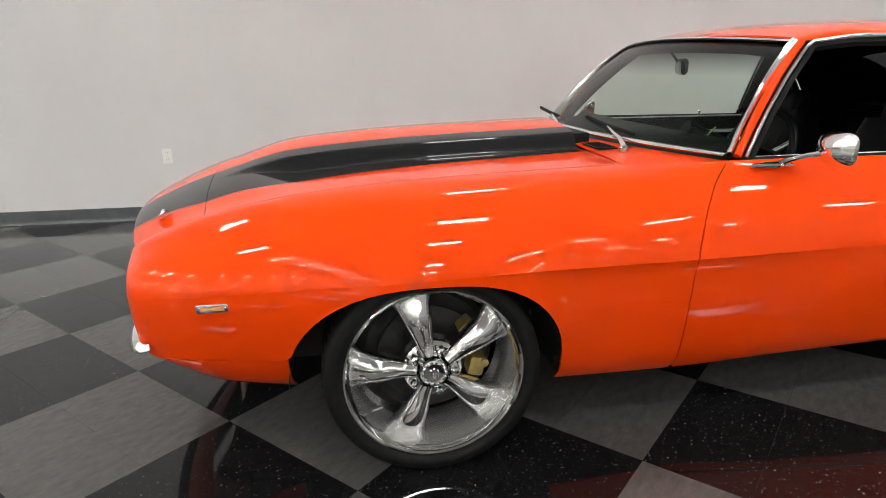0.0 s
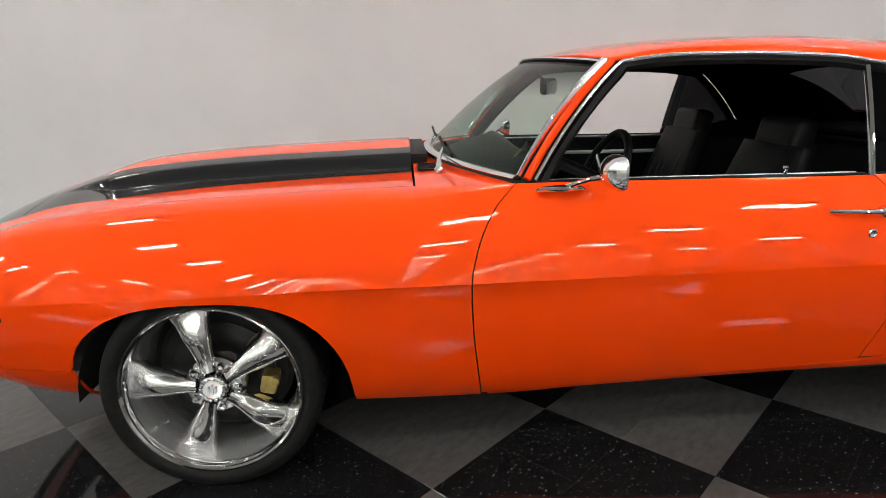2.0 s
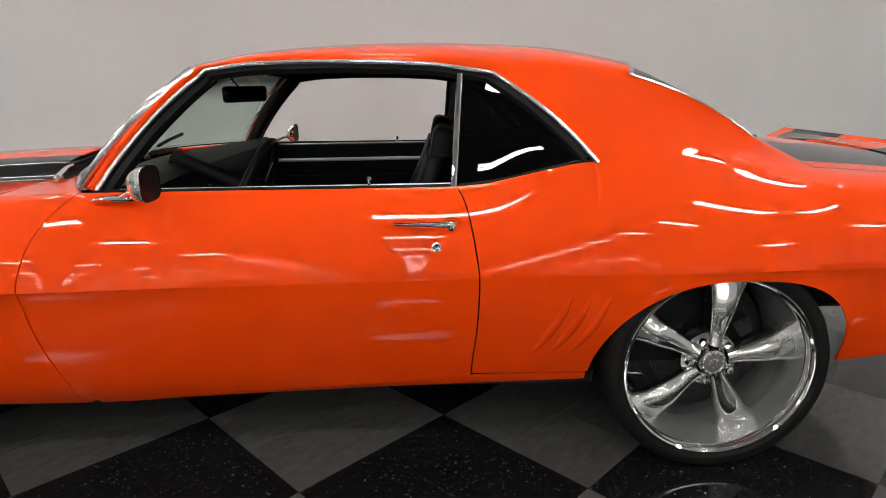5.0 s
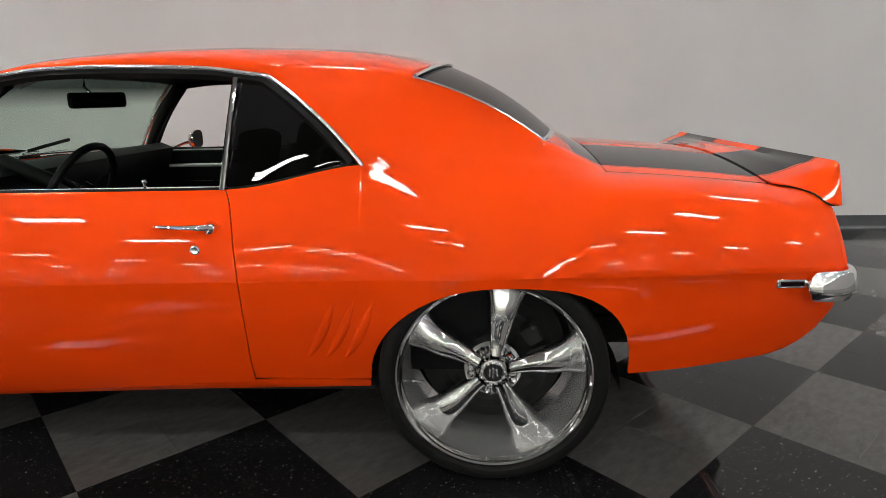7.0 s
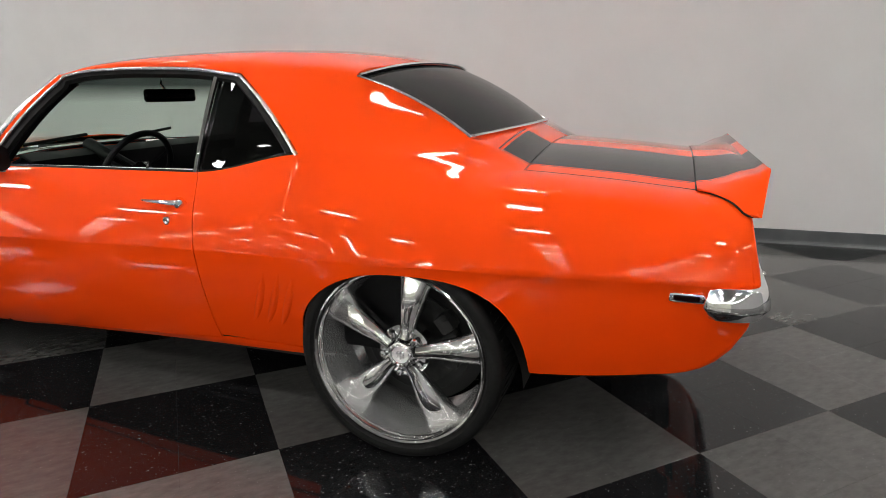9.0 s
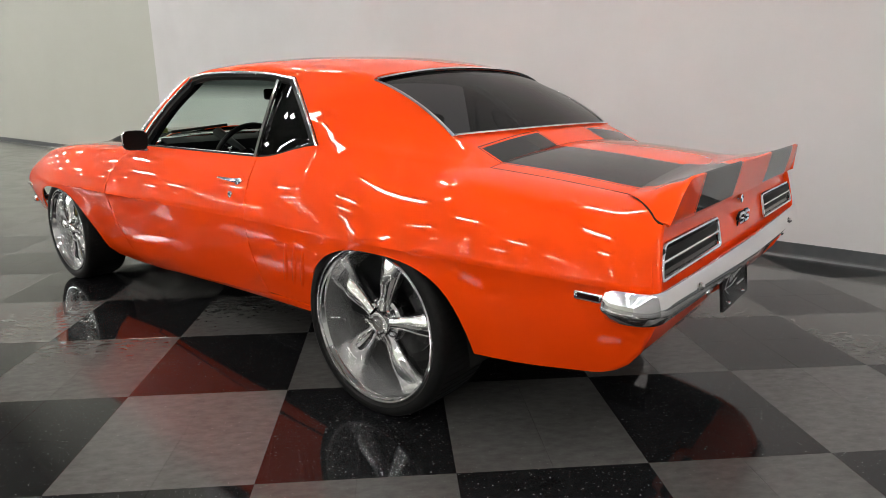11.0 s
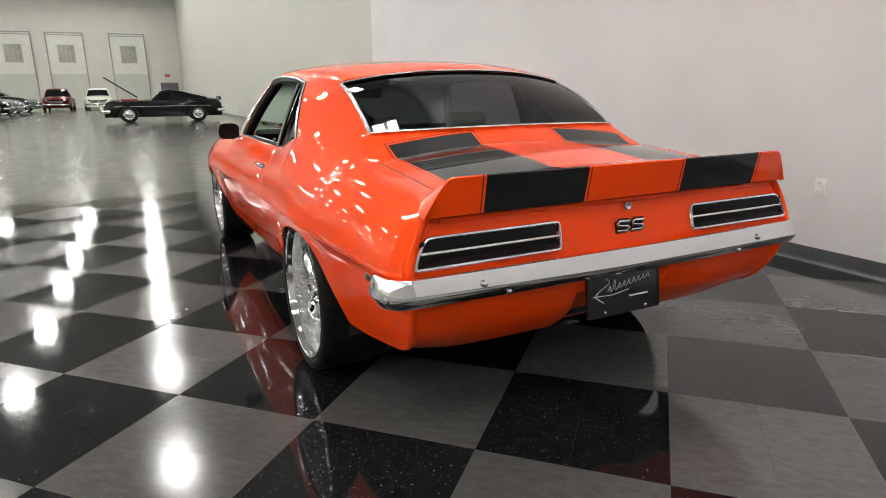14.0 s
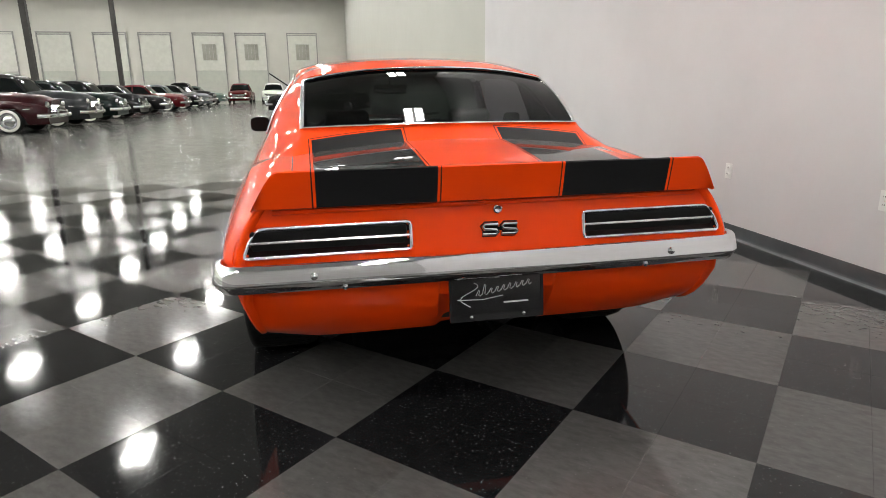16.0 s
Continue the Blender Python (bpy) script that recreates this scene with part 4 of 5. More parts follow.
# front bumper
_path = [(-0.772, -0.785), (-0.795, -0.792), (-0.818, -0.775), (-0.838, -0.735)]
_path += [(-0.852 - 0.075 * (1 - (y / 0.69) ** 2), y) for y in spaced(-0.68, 0.68, 20)]
_path += [(x, -y) for x, y in reversed(_path[:4])]
_rows = []
for i, (x, y) in enumerate(_path):
    a, b = Vector((*_path[max(i - 1, 0)], 0)), Vector((*_path[min(i + 1, len(_path) - 1)], 0))
    n = (b - a).normalized().cross(Vector((0, 0, -1)))
    k = (0.6, 0.9, 1.0)[min(i, len(_path) - 1 - i, 2)]
    _rows.append([(x + n.x * (o - 0.03) * k, y + n.y * (o - 0.03) * k, 0.428 + h * k * 0.5) for o, h in _pr])
_bm = grid(_rows, closed=True)
for row in (0, len(_rows) - 1):
    _bm.verts.ensure_lookup_table()
    _bm.faces.new([_bm.verts[row * len(_pr) + q] for q in range(len(_pr))])
part("front_bumper", _bm, CHROME, car, "chrome front bumper blade", angle=78)


# tail lamps: two dark lens strips in a bright rounded frame
def tail_lamp(s):
    lamp = part("tail_lamp", box(0.02, 0.47, 0.07, (tail_surface(0.71) - 0.004, s * 0.535, 0.71), 0.01), SEAL, car, "dark tail lamp in a bright frame")

    def p(y, z, out=0.004):
        return Vector((tail_surface(z) + out, s * y, z))

    def outline(inset):
        c = [(0.288 + inset, 0.668 + inset), (0.790 - inset * 1.3, 0.668 + inset), (0.772 - inset * 1.3, 0.715), (0.742 - inset, 0.752 - inset), (0.288 + inset, 0.752 - inset)]
        out = []
        for i, q in enumerate(c):
            a, b = Vector(c[i - 1]), Vector(c[(i + 1) % len(c)])
            q = Vector(q)
            r = 0.012
            d0, d1 = (a - q).normalized() * r, (b - q).normalized() * r
            for t in (0, 0.5, 1):
                out.append((q + d0) * (1 - t) ** 2 + q * 2 * t * (1 - t) + (q + d1) * t * t)
        return out
    ring = [p(v.x, v.y) for v in outline(0.0)]
    part("frame", tube(ring + [ring[0]], 0.0062, 0.007, 8, up=(1, 0, 0), cap=False), BRIGHT, lamp, "bright lamp frame")
    part("divider", tube([p(0.292, 0.711), p(0.768, 0.711)], 0.0052, 0.006, 8, up=(1, 0, 0)), BRIGHT, lamp)
    for lo, hi, w in ((0.672, 0.707, 0.778), (0.715, 0.748, 0.755)):
        bm = bmesh.new()
        vs = [bm.verts.new(p(y, z, 0.001)) for y, z in ((0.292, lo), (w + 0.006, lo), (w - 0.006, hi), (0.292, hi))]
        f = bm.faces.new(vs)
        bmesh.ops.bevel(bm, geom=list(bm.verts), offset=0.008, segments=3, affect="VERTICES")
        r = bmesh.ops.extrude_face_region(bm, geom=list(bm.faces))
        for v in r["geom"]:
            if isinstance(v, bmesh.types.BMVert):
                v.co.x -= 0.006
        part("lens", bm, LENS_DARK, lamp, "dark red lens", smooth=False)
    return lamp


tail_lamp(-1)
tail_lamp(1)

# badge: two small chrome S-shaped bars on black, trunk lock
badge = part("badge", box(0.006, 0.118, 0.012, (tail_surface(0.713) + 0.002, 0, 0.713), 0.002), SEAL, car, "small chrome and black badge")
for s in (-1, 1):
    o = s * 0.032
    xb = tail_surface(0.713) + 0.010
    pts = [(0.025, 0.015), (-0.018, 0.0165), (-0.025, 0.010), (-0.020, 0.002), (0.020, -0.002), (0.025, -0.010), (0.018, -0.0165), (-0.025, -0.015)]
    part("badge_edge", tube([(xb - 0.005, o + y, 0.713 + z) for y, z in pts], 0.0095, 0.004, 8, up=(1, 0, 0)), SEAL, badge)
    part("badge_bar", tube([(xb, o + y, 0.713 + z) for y, z in pts], 0.0058, 0.004, 8, up=(1, 0, 0)), CHROME, badge)
part("trunk_lock", lathe([(-0.004, 0.016), (0.006, 0.015), (0.009, 0.011), (0.007, 0.008), (0.007, 0.001)], 20, "x"), CHROME, car, "chrome trunk lock").location = (tail_surface(0.776) + 0.004, -0.004, 0.776)
# black bar for the shade in the gap under the spoiler
part("spoiler_gap", box(0.01, 1.50, 0.010, (tail_surface(0.815) + 0.006, 0, 0.8125), 0.002), SEAL, car)
part("tail_rib", tube([(tail_surface(0.795) + 0.004, y, 0.797) for y in spaced(-0.70, 0.70, 10)], 0.006, 0.008, 8), PAINT, car)

# number plate: black, with a pale script scribble instead of words
PLATE_BLACK = material("black_plate", (0.010, 0.010, 0.011), 0.25)
PALE = material("pale_print", (0.55, 0.55, 0.56), 0.4)
plate = part("licence_plate", box(0.006, 0.312, 0.156, (0, 0, 0), 0.003), PLATE_BLACK, car, "black dealer plate with an unreadable pale script")
plate.matrix_basis = pose(3.712, -0.006, 0.487, 0, -7, 0)
part("plate_frame", joined(box(0.010, 0.318, 0.008, (0, 0, 0.078)), box(0.010, 0.318, 0.022, (0, 0, -0.070)), box(0.010, 0.008, 0.15, (0, -0.157, 0)), box(0.010, 0.008, 0.15, (0, 0.157, 0))), GLOSS_BLACK, plate)
_rng = random.Random(4)
_sc, _y = [], -0.072
for _k in range(9):
    _h = _rng.choice((0.016, 0.018, 0.034, 0.017))
    _lift = 0.004 + 0.0035 * _k
    for _dy, _dz in ((0.0, 0.0), (0.009, _h), (0.013, _h * 0.9), (0.009, 0.002), (0.014, -0.002), (0.020, 0.004)):
        _sc.append(Vector((0.0045, _y + _dy, _lift + _dz)))
    _y += 0.0215
part("plate_script", tube(_sc, 0.0015, 0.0008, 5, up=(1, 0, 0)), PALE, plate)
_sc = [Vector((0.0045, -0.098 + 0.035 * math.sin(a * 1.5 + 0.6) * (1 - 0.1 * a), 0.048 - 0.020 * a)) for a in spaced(0, 4, 40)]
part("plate_script", tube(_sc, 0.0018, 0.0008, 5, up=(1, 0, 0)), PALE, plate)
part("plate_script", tube([(0.0045, -0.135, -0.006), (0.0045, -0.05, -0.010), (0.0045, 0.02, 0.0)], 0.0016, 0.001, 5, up=(1, 0, 0)), PALE, plate)
part("plate_bar", box(0.002, 0.085, 0.005, (0.004, 0.065, -0.024)), PALE, plate)
for s in (-1, 1):
    part("plate_screw", lathe([(0.0, 0.007), (0.005, 0.006), (0.007, 0.001)], 10, "x"), CHROME, plate).location = (0.005, s * 0.09, -0.066)

# doors: handle, lock, mirror
for s, door in ((-1, door_l), (1, door_r)):
    pts = [(1.795, s * 0.868, 0.792), (1.82, s * 0.882, 0.793), (1.88, s * 0.886, 0.792), (1.935, s * 0.884, 0.789), (1.955, s * 0.872, 0.787)]
    skin = side_w(1.9, 0.79)
    pts = [(x, y / 0.866 * (skin + 0.006), z) for x, y, z in pts]
    h = part("door_handle", tube(pts, [0.006, 0.008, 0.009, 0.010, 0.010], [0.005, 0.006, 0.007, 0.010, 0.012], 10), CHROME, door, "chrome pull door handle")
    part("handle_button", lathe([(0.0, 0.017), (-s * -0.014, 0.016), (-s * -0.020, 0.012), (-s * -0.021, 0.001)], 18), CHROME, h).location = (1.957, s * (skin + 0.002), 0.784)
    part("handle_recess", lathe([(0.0, 0.026), (s * 0.004, 0.024), (s * 0.003, 0.001)], 24), PAINT, h).location = (1.957, s * (skin + 0.001), 0.784)
    part("door_lock", lathe([(0.0, 0.015), (s * 0.006, 0.014), (s * 0.008, 0.010), (s * 0.006, 0.006), (s * 0.006, 0.001)], 18), CHROME, door, "chrome lock cylinder").location = (1.915, s * (side_w(1.915, 0.729) - 0.001), 0.729)
    m = part("side_mirror", tube([(0.945, s * 0.808, 0.867), (0.965, s * 0.812, 0.872), (1.02, s * 0.815, 0.873), (1.07, s * 0.812, 0.872), (1.085, s * 0.808, 0.868)], [0.006, 0.014, 0.018, 0.014, 0.006], [0.004, 0.008, 0.011, 0.008, 0.004], 10), CHROME, door, "chrome door mirror")
    part("mirror_arm", tube([(1.03, s * 0.815, 0.876), (1.06, s * 0.83, 0.890), (1.085, s * 0.86, 0.904), (1.11, s * 0.885, 0.912)], [0.010, 0.008, 0.008, 0.010], None, 10), CHROME, m)
    rows = []
    for t, k in ((0.0, 0.30), (0.012, 0.55), (0.035, 0.82), (0.062, 0.98), (0.075, 1.0), (0.083, 0.97)):
        ring = []
        for q in range(28):
            a = 2 * math.pi * q / 28
            c, d = math.cos(a), math.sin(a)
            ring.append((1.100 + t * 0.66, s * 0.896 + 0.063 * k * math.copysign(abs(c) ** 0.6, c), 0.926 + 0.049 * k * math.copysign(abs(d) ** 0.55, d)))
        rows.append(ring)
    bm = grid(rows, closed=True)
    bm.verts.ensure_lookup_table()
    bm.faces.new([bm.verts[q] for q in range(28)])
    part("mirror_head", bm, CHROME, m, angle=60)
    # flat black glass: the dark reflection is put into its colour
    face = bmesh.new()
    vs = [face.verts.new((1.150, y, z)) for x, y, z in rows[-2]]
    face.faces.new(vs)
    part("mirror_glass", face, SEAL, m, smooth=False)

# louvres pressed into the quarter panels ahead of the rear wheels
for s in (-1, 1):
    for k in range(3):
        pts = []
        low = [0.006, 0.013, 0.017, 0.018, 0.018, 0.017, 0.015, 0.012, 0.006]
        for t, r in zip(spaced(0, 1, 8), low):
            x = 2.196 + 0.057 * k + 0.135 * t - 0.03 * t * t
            z = 0.385 + 0.20 * t
            pts.append((x, s * (side_w(x, z) - r + 0.0036 * math.sin(math.pi * t)), z))
        part("quarter_louvre", tube(pts, [0.006, 0.016, 0.021, 0.023, 0.023, 0.022, 0.020, 0.015, 0.006], low, 16, up=(0, 1, 0)), PAINT, car)

# wipers, cowl opening, nose emblem, sticker
for y0, y1 in ((-0.525, 0.03), (0.10, 0.50)):
    w = part("wiper", lathe([(0.0, 0.016), (0.012, 0.016), (0.020, 0.010), (0.022, 0.001)], 14, "z"), BRIGHT, car, "bright wiper arm with a black blade")
    w.location = (0.687, y0, 0.885)
    d = 1 if y0 < 0.05 else 0.85
    tip = Vector((0.030, 0.20 * d, 0.062))
    part("wiper_arm", tube([(0, 0, 0.016), (0.004, 0.05 * d, 0.040), tuple(tip * 0.6 + Vector((-0.004, 0, 0.012))), tuple(tip)], [0.010, 0.007, 0.006, 0.005], [0.006, 0.004, 0.004, 0.004], 8), BRIGHT, w)
    part("wiper_blade", tube([(0.045, 0.03, 0.050), tuple(tip), (0.030, 0.40 * d, 0.078)], 0.005, 0.008, 8), SEAL, w)
# solid black block for the shade inside the scoop's rear opening
part("cowl_opening", box(0.075, 0.60, 0.045, (0.622, 0, 0.900), 0.004), SEAL, car)
for s in (-1, 1):
    vent = part("cowl_vent", box(0.07, 0.15, 0.006, (0.655, s * 0.40, 0.888), 0.002), SEAL, car, "black cowl vent")
    for k in range(6):
        part("vent_slat", box(0.06, 0.005, 0.006, (0.655, s * (0.34 + 0.024 * k), 0.891), 0.001, 1), SEAL, vent)
part("nose_emblem", joined(box(0.035, 0.045, 0.006, (0, 0, 0), 0.002), box(0.012, 0.055, 0.008, (0.014, 0.006, 0.004), 0.002)), BRIGHT, car, "small chrome nose emblem", smooth=False).matrix_basis = pose(-0.765, -0.535, 0.745, -14, -34, 14)
STICKER = material("yellow_sticker", (0.22, 0.25, 0.06), 0.5)
part("inspection_sticker", box(0.002, 0.03, 0.035, (0, 0, 0)), STICKER, car, "small yellow-green windshield sticker", smooth=False).matrix_basis = pose(0.925, -0.63, 0.955, 0, 40, -30)


# dark lines of the hood, header, trunk lid and spoiler gaps: black rods for their shade
for s in (-1, 1):
    part("panel_gap", tube([(x, s * (WT(x) - 0.003), ZT(x) - 0.002) for x in spaced(-0.61, 0.60, 24)], 0.0019, 0.0019, 6), SEAL, car)
    part("panel_gap", tube([(x, s * (WT(x) - 0.003), ZT(x) - 0.001) for x in spaced(3.095, 3.57, 12)], 0.0019, 0.0019, 6), SEAL, car)
for s in (-1, 1):
    _p = []
    for x in spaced(3.585, 3.705, 10):
        y = lerp(0.652, 0.760, smooth(3.54, 3.705, x))
        _p.append((x, s * (y - 0.002), lerp(shoulder_z(min(x, 3.70), y), 0.806, smooth(3.66, 3.705, x)) + 0.003))
    part("panel_gap", tube(_p, [0.0022 + 0.0001 * i for i in range(11)], None, 6), SEAL, car)
part("panel_gap", tube([(-0.6145 - 0.055 * (1 - v * v), v * 0.66, hood_z(-0.612, v * 0.66) - 0.003) for v in spaced(-1, 1, 24)], 0.0014, 0.0014, 6), SEAL, car)
part("panel_gap", tube([(3.095, v * 0.644, deck_z(3.095, v * 0.644) - 0.001) for v in spaced(-1, 1, 24)], 0.0016, 0.0016, 6), SEAL, car)
part("panel_gap", tube([(3.570, v * 0.644, deck_z(3.570, v * 0.644) - 0.002) for v in spaced(-1, 1, 24)], 0.0028, 0.0024, 6), SEAL, car)


# ---- inside the coupe ----
PALE_TRIM = material("satin_bright_trim", (0.78, 0.78, 0.78), 0.45, 0.6)
_rows = [[Vector(p) + Vector((0, 0, -0.022)) for p in c] for c in _roof]
_rows = [[Vector((p.x, p.y * 0.97, p.z)) for p in c] for c in _rows]
_h = grid(_rows)

_h2 = flipped(_h)
liner = joined(_h, _h2)
part("headliner", liner, VINYL, car, "black headliner")
_rows = [[p + Vector((0, 0.022, -0.004)) for p in c] for c in _sail]
both("sail_trim", grid(_rows), VINYL, 0)
both("quarter_trim", grid([[(x, -0.735, z) for z in (0.30, 0.60, ZT(x) - 0.012)] for x in spaced(2.03, 2.75, 8)]), VINYL, 0.006)
_p = [a_pillar(t) + Vector((0.028, 0.026, -0.012)) for t in spaced(0, 1, 10)]
both("pillar_trim", tube(_p, 0.030, 0.022, 8, up=(1, 0, 0.9)), VINYL, 0)
for s in (-1, 1):
    pan = part("door_panel", grid([[(x, s * (0.728 - 0.01 * smooth(0.5, 0.86, z)), z) for z in spaced(0.28, 0.872, 8)] for x in spaced(0.80, 2.02, 8)]), VINYL, car, "black vinyl inner door panel", solid=0.012)
    part("panel_cap", tube([(x, s * 0.735, 0.874) for x in spaced(0.95, 1.97, 8)], 0.030, 0.010, 8), VINYL, pan)
    part("panel_strip", tube([(x, s * 0.694, 0.800) for x in spaced(0.95, 1.97, 8)], 0.008, 0.010, 6), PALE_TRIM, pan)
    part("panel_strip", tube([(x, s * 0.712, 0.715) for x in spaced(0.95, 1.97, 8)], 0.003, 0.004, 6), BRIGHT, pan)
    part("panel_strip", tube([(x, s * 0.712, 0.881) for x in spaced(0.97, 1.96, 8)], 0.004, 0.004, 6), PALE_TRIM, pan)
    part("lock_button", lathe([(0.0, 0.005), (0.02, 0.005), (0.024, 0.009), (0.030, 0.008), (0.032, 0.001)], 10, "z"), CHROME, pan).location = (1.72, s * 0.735, 0.880)
    part("armrest", box(0.34, 0.07, 0.06, (1.55, s * 0.685, 0.62), 0.02, 3), VINYL, pan)

_rows = []
for t, x, z in ((0, 0.0, 0.872), (0.2, 0.0, 0.905), (0.5, 1.00, 0.922), (0.8, 1.06, 0.895), (0.95, 1.075, 0.80), (1.0, 1.06, 0.66), (1.1, 1.0, 0.55)):
    _rows.append([((0.70 + 0.225 * abs(v) ** 2.2 + 0.5 * t) if x == 0 else x + 0.04 * v * v * (t < 0.9), v * 0.71, z) for v in spaced(-1, 1, 16)])
dash = part("dashboard", grid(_rows), VINYL, car, "black padded dashboard", solid=0.01)
for y in (-0.48, -0.26):
    part("gauge", lathe([(0.0, 0.055), (0.012, 0.055), (0.016, 0.050), (0.004, 0.046), (0.004, 0.001)], 20, "x"), GLOSS_BLACK, dash).location = (1.06, y, 0.77)
part("dash_strip", tube([(1.083, y, 0.715) for y in spaced(-0.66, 0.66, 6)], 0.004, 0.006, 6), CHROME, dash)
wheel_s = part("steering_wheel", lathe([(0.185 * 0 + 0.014 * math.sin(a), 0.186 + 0.014 * math.cos(a)) for a in spaced(0, 2 * math.pi, 10)], 48, "x"), VINYL, car, "black three-spoke steering wheel")
wheel_s.matrix_basis = pose(1.27, -0.36, 0.815, 0, 24, 0)
for a in (90, 210, 330):
    c, d = math.cos(radians(a)), math.sin(radians(a))
    part("wheel_spoke", tube([(0.02, 0.03 * c, 0.03 * -d), (0.0, 0.18 * c, 0.18 * -d)], 0.012, 0.003, 8, up=(1, 0, 0)), CHROME, wheel_s)
part("horn_cap", lathe([(0.0, 0.05), (0.02, 0.046), (0.026, 0.03), (0.027, 0.001)], 20, "x"), GLOSS_BLACK, wheel_s)
part("steering_column", tube([(-0.02, 0, 0), (-0.30, 0, 0.0)], 0.03, steps=12), VINYL, wheel_s)
rv = part("rear_view_mirror", box(0.028, 0.25, 0.062, (1.165, 0.0, 1.145), 0.018, 3, rot=Matrix.Rotation(radians(-24), 3, "Z")), GLOSS_BLACK, car, "black inside mirror on a bright stem")
part("mirror_stem", tube([(1.145, 0.0, 1.165), (1.115, 0.0, 1.20), (1.125, 0.0, 1.245)], 0.006, steps=8), CHROME, rv)


def make_seat():
    """A bucket seat: cushion, back with stitched bolsters, headrest."""
    seat = thing("front_seat", "", "")
    part("cushion", box(0.52, 0.50, 0.16, (0, 0, 0.42), 0.05, 4), VINYL, seat)
    rows = []
    for t in spaced(0, 1, 12):
        z = 0.44 + 0.50 * t
        half = 0.235 - 0.05 * t ** 2
        lean = 0.24 + 0.16 * t
        thick = 0.085 - 0.03 * t
        ring = []
        for q in range(24):
            a = 2 * math.pi * q / 24
            c, d = math.cos(a), math.sin(a)
            ring.append((lean + thick * math.copysign(abs(d) ** 0.7, d) + (0.02 * (1 - abs(c) ** 3) if d < 0 else 0), half * math.copysign(abs(c) ** 0.6, c), z))
        rows.append(ring)
    bm = grid(rows, closed=True)
    bm.verts.ensure_lookup_table()
    n = len(bm.verts)
    bm.faces.new([bm.verts[n - 24 + q] for q in range(24)])
    part("backrest", bm, VINYL, seat)
    for k in range(5):
        part("pleat", tube([(0.186 + 0.158 * t, lerp(-0.12, 0.12, k / 4), 0.50 + 0.36 * t) for t in spaced(0, 1, 5)], 0.014, 0.006, 8, up=(1, 0, 0)), VINYL, seat)
    part("headrest", box(0.085, 0.25, 0.13, (0.425, 0, 0.965), 0.035, 4, rot=Matrix.Rotation(0.22, 3, "Y")), VINYL, seat)
    for s in (-1, 1):
        part("headrest_post", tube([(0.40, s * 0.06, 0.92), (0.415, s * 0.06, 0.95)], 0.006, steps=8), CHROME, seat)
    return seat


seat0 = make_seat()
for o in [seat0]:
    for k in ("label", "category"):
        if k in o:
            del o[k]
seat0.matrix_basis = pose(1.52, -0.36, 0)
seat0.parent = car
seat1 = copy_thing(seat0, pose(1.52, 0.36, 0))
seat1.parent = car
part("rear_bench", joined(box(0.46, 1.16, 0.20, (2.20, 0, 0.42), 0.06, 4), box(0.16, 1.16, 0.50, (2.46, 0, 0.66), 0.05, 4, rot=Matrix.Rotation(0.3, 3, "Y"))), VINYL, car, "black vinyl rear bench")
part("parcel_shelf", box(0.42, 1.20, 0.02, (2.72, 0, 0.93), 0.004), VINYL, car)
part("console", box(0.85, 0.16, 0.20, (1.38, 0, 0.40), 0.03, 3), VINYL, car)
shift = part("shifter", tube([(1.28, 0, 0.48), (1.30, 0, 0.66)], 0.007, steps=8), CHROME, car, "chrome shifter with a black knob")
part("shift_knob", lathe([(0.0, 0.008), (0.012, 0.020), (0.03, 0.022), (0.046, 0.012), (0.05, 0.001)], 16, "z"), GLOSS_BLACK, shift).location = (1.30, 0, 0.655)


# ---- far end of the hall: loading doors, columns, bollards ----
PANEL_GREY = mottled("grey_door_panel", (0.40, 0.415, 0.37), (0.44, 0.455, 0.40), 2.0, 0.5, 0.03)
PANEL_PALE = mottled("pale_door_panel", (0.50, 0.505, 0.455), (0.57, 0.575, 0.52), 2.0, 0.5, 0.03)
YELLOW = mottled("yellow_paint", (0.55, 0.48, 0.04), (0.68, 0.60, 0.06), 6.0, 0.45, 0.03)
TRACK_GREY = mottled("galvanised_track", (0.22, 0.22, 0.21), (0.30, 0.30, 0.29), 3.0, 0.5, 0.03)
RED_SIGN = material("red_sign", (0.35, 0.06, 0.05), 0.5)
PANE_DIM = mottled("frosted_pane", (0.22, 0.22, 0.19), (0.34, 0.33, 0.28), 0.9, 0.3, 0.0)


def hall_thing(ob, x, y, z=0.0, turn=0.0):
    ob.matrix_basis = HALL @ pose(x, y, z, 0, 0, turn)
    return ob


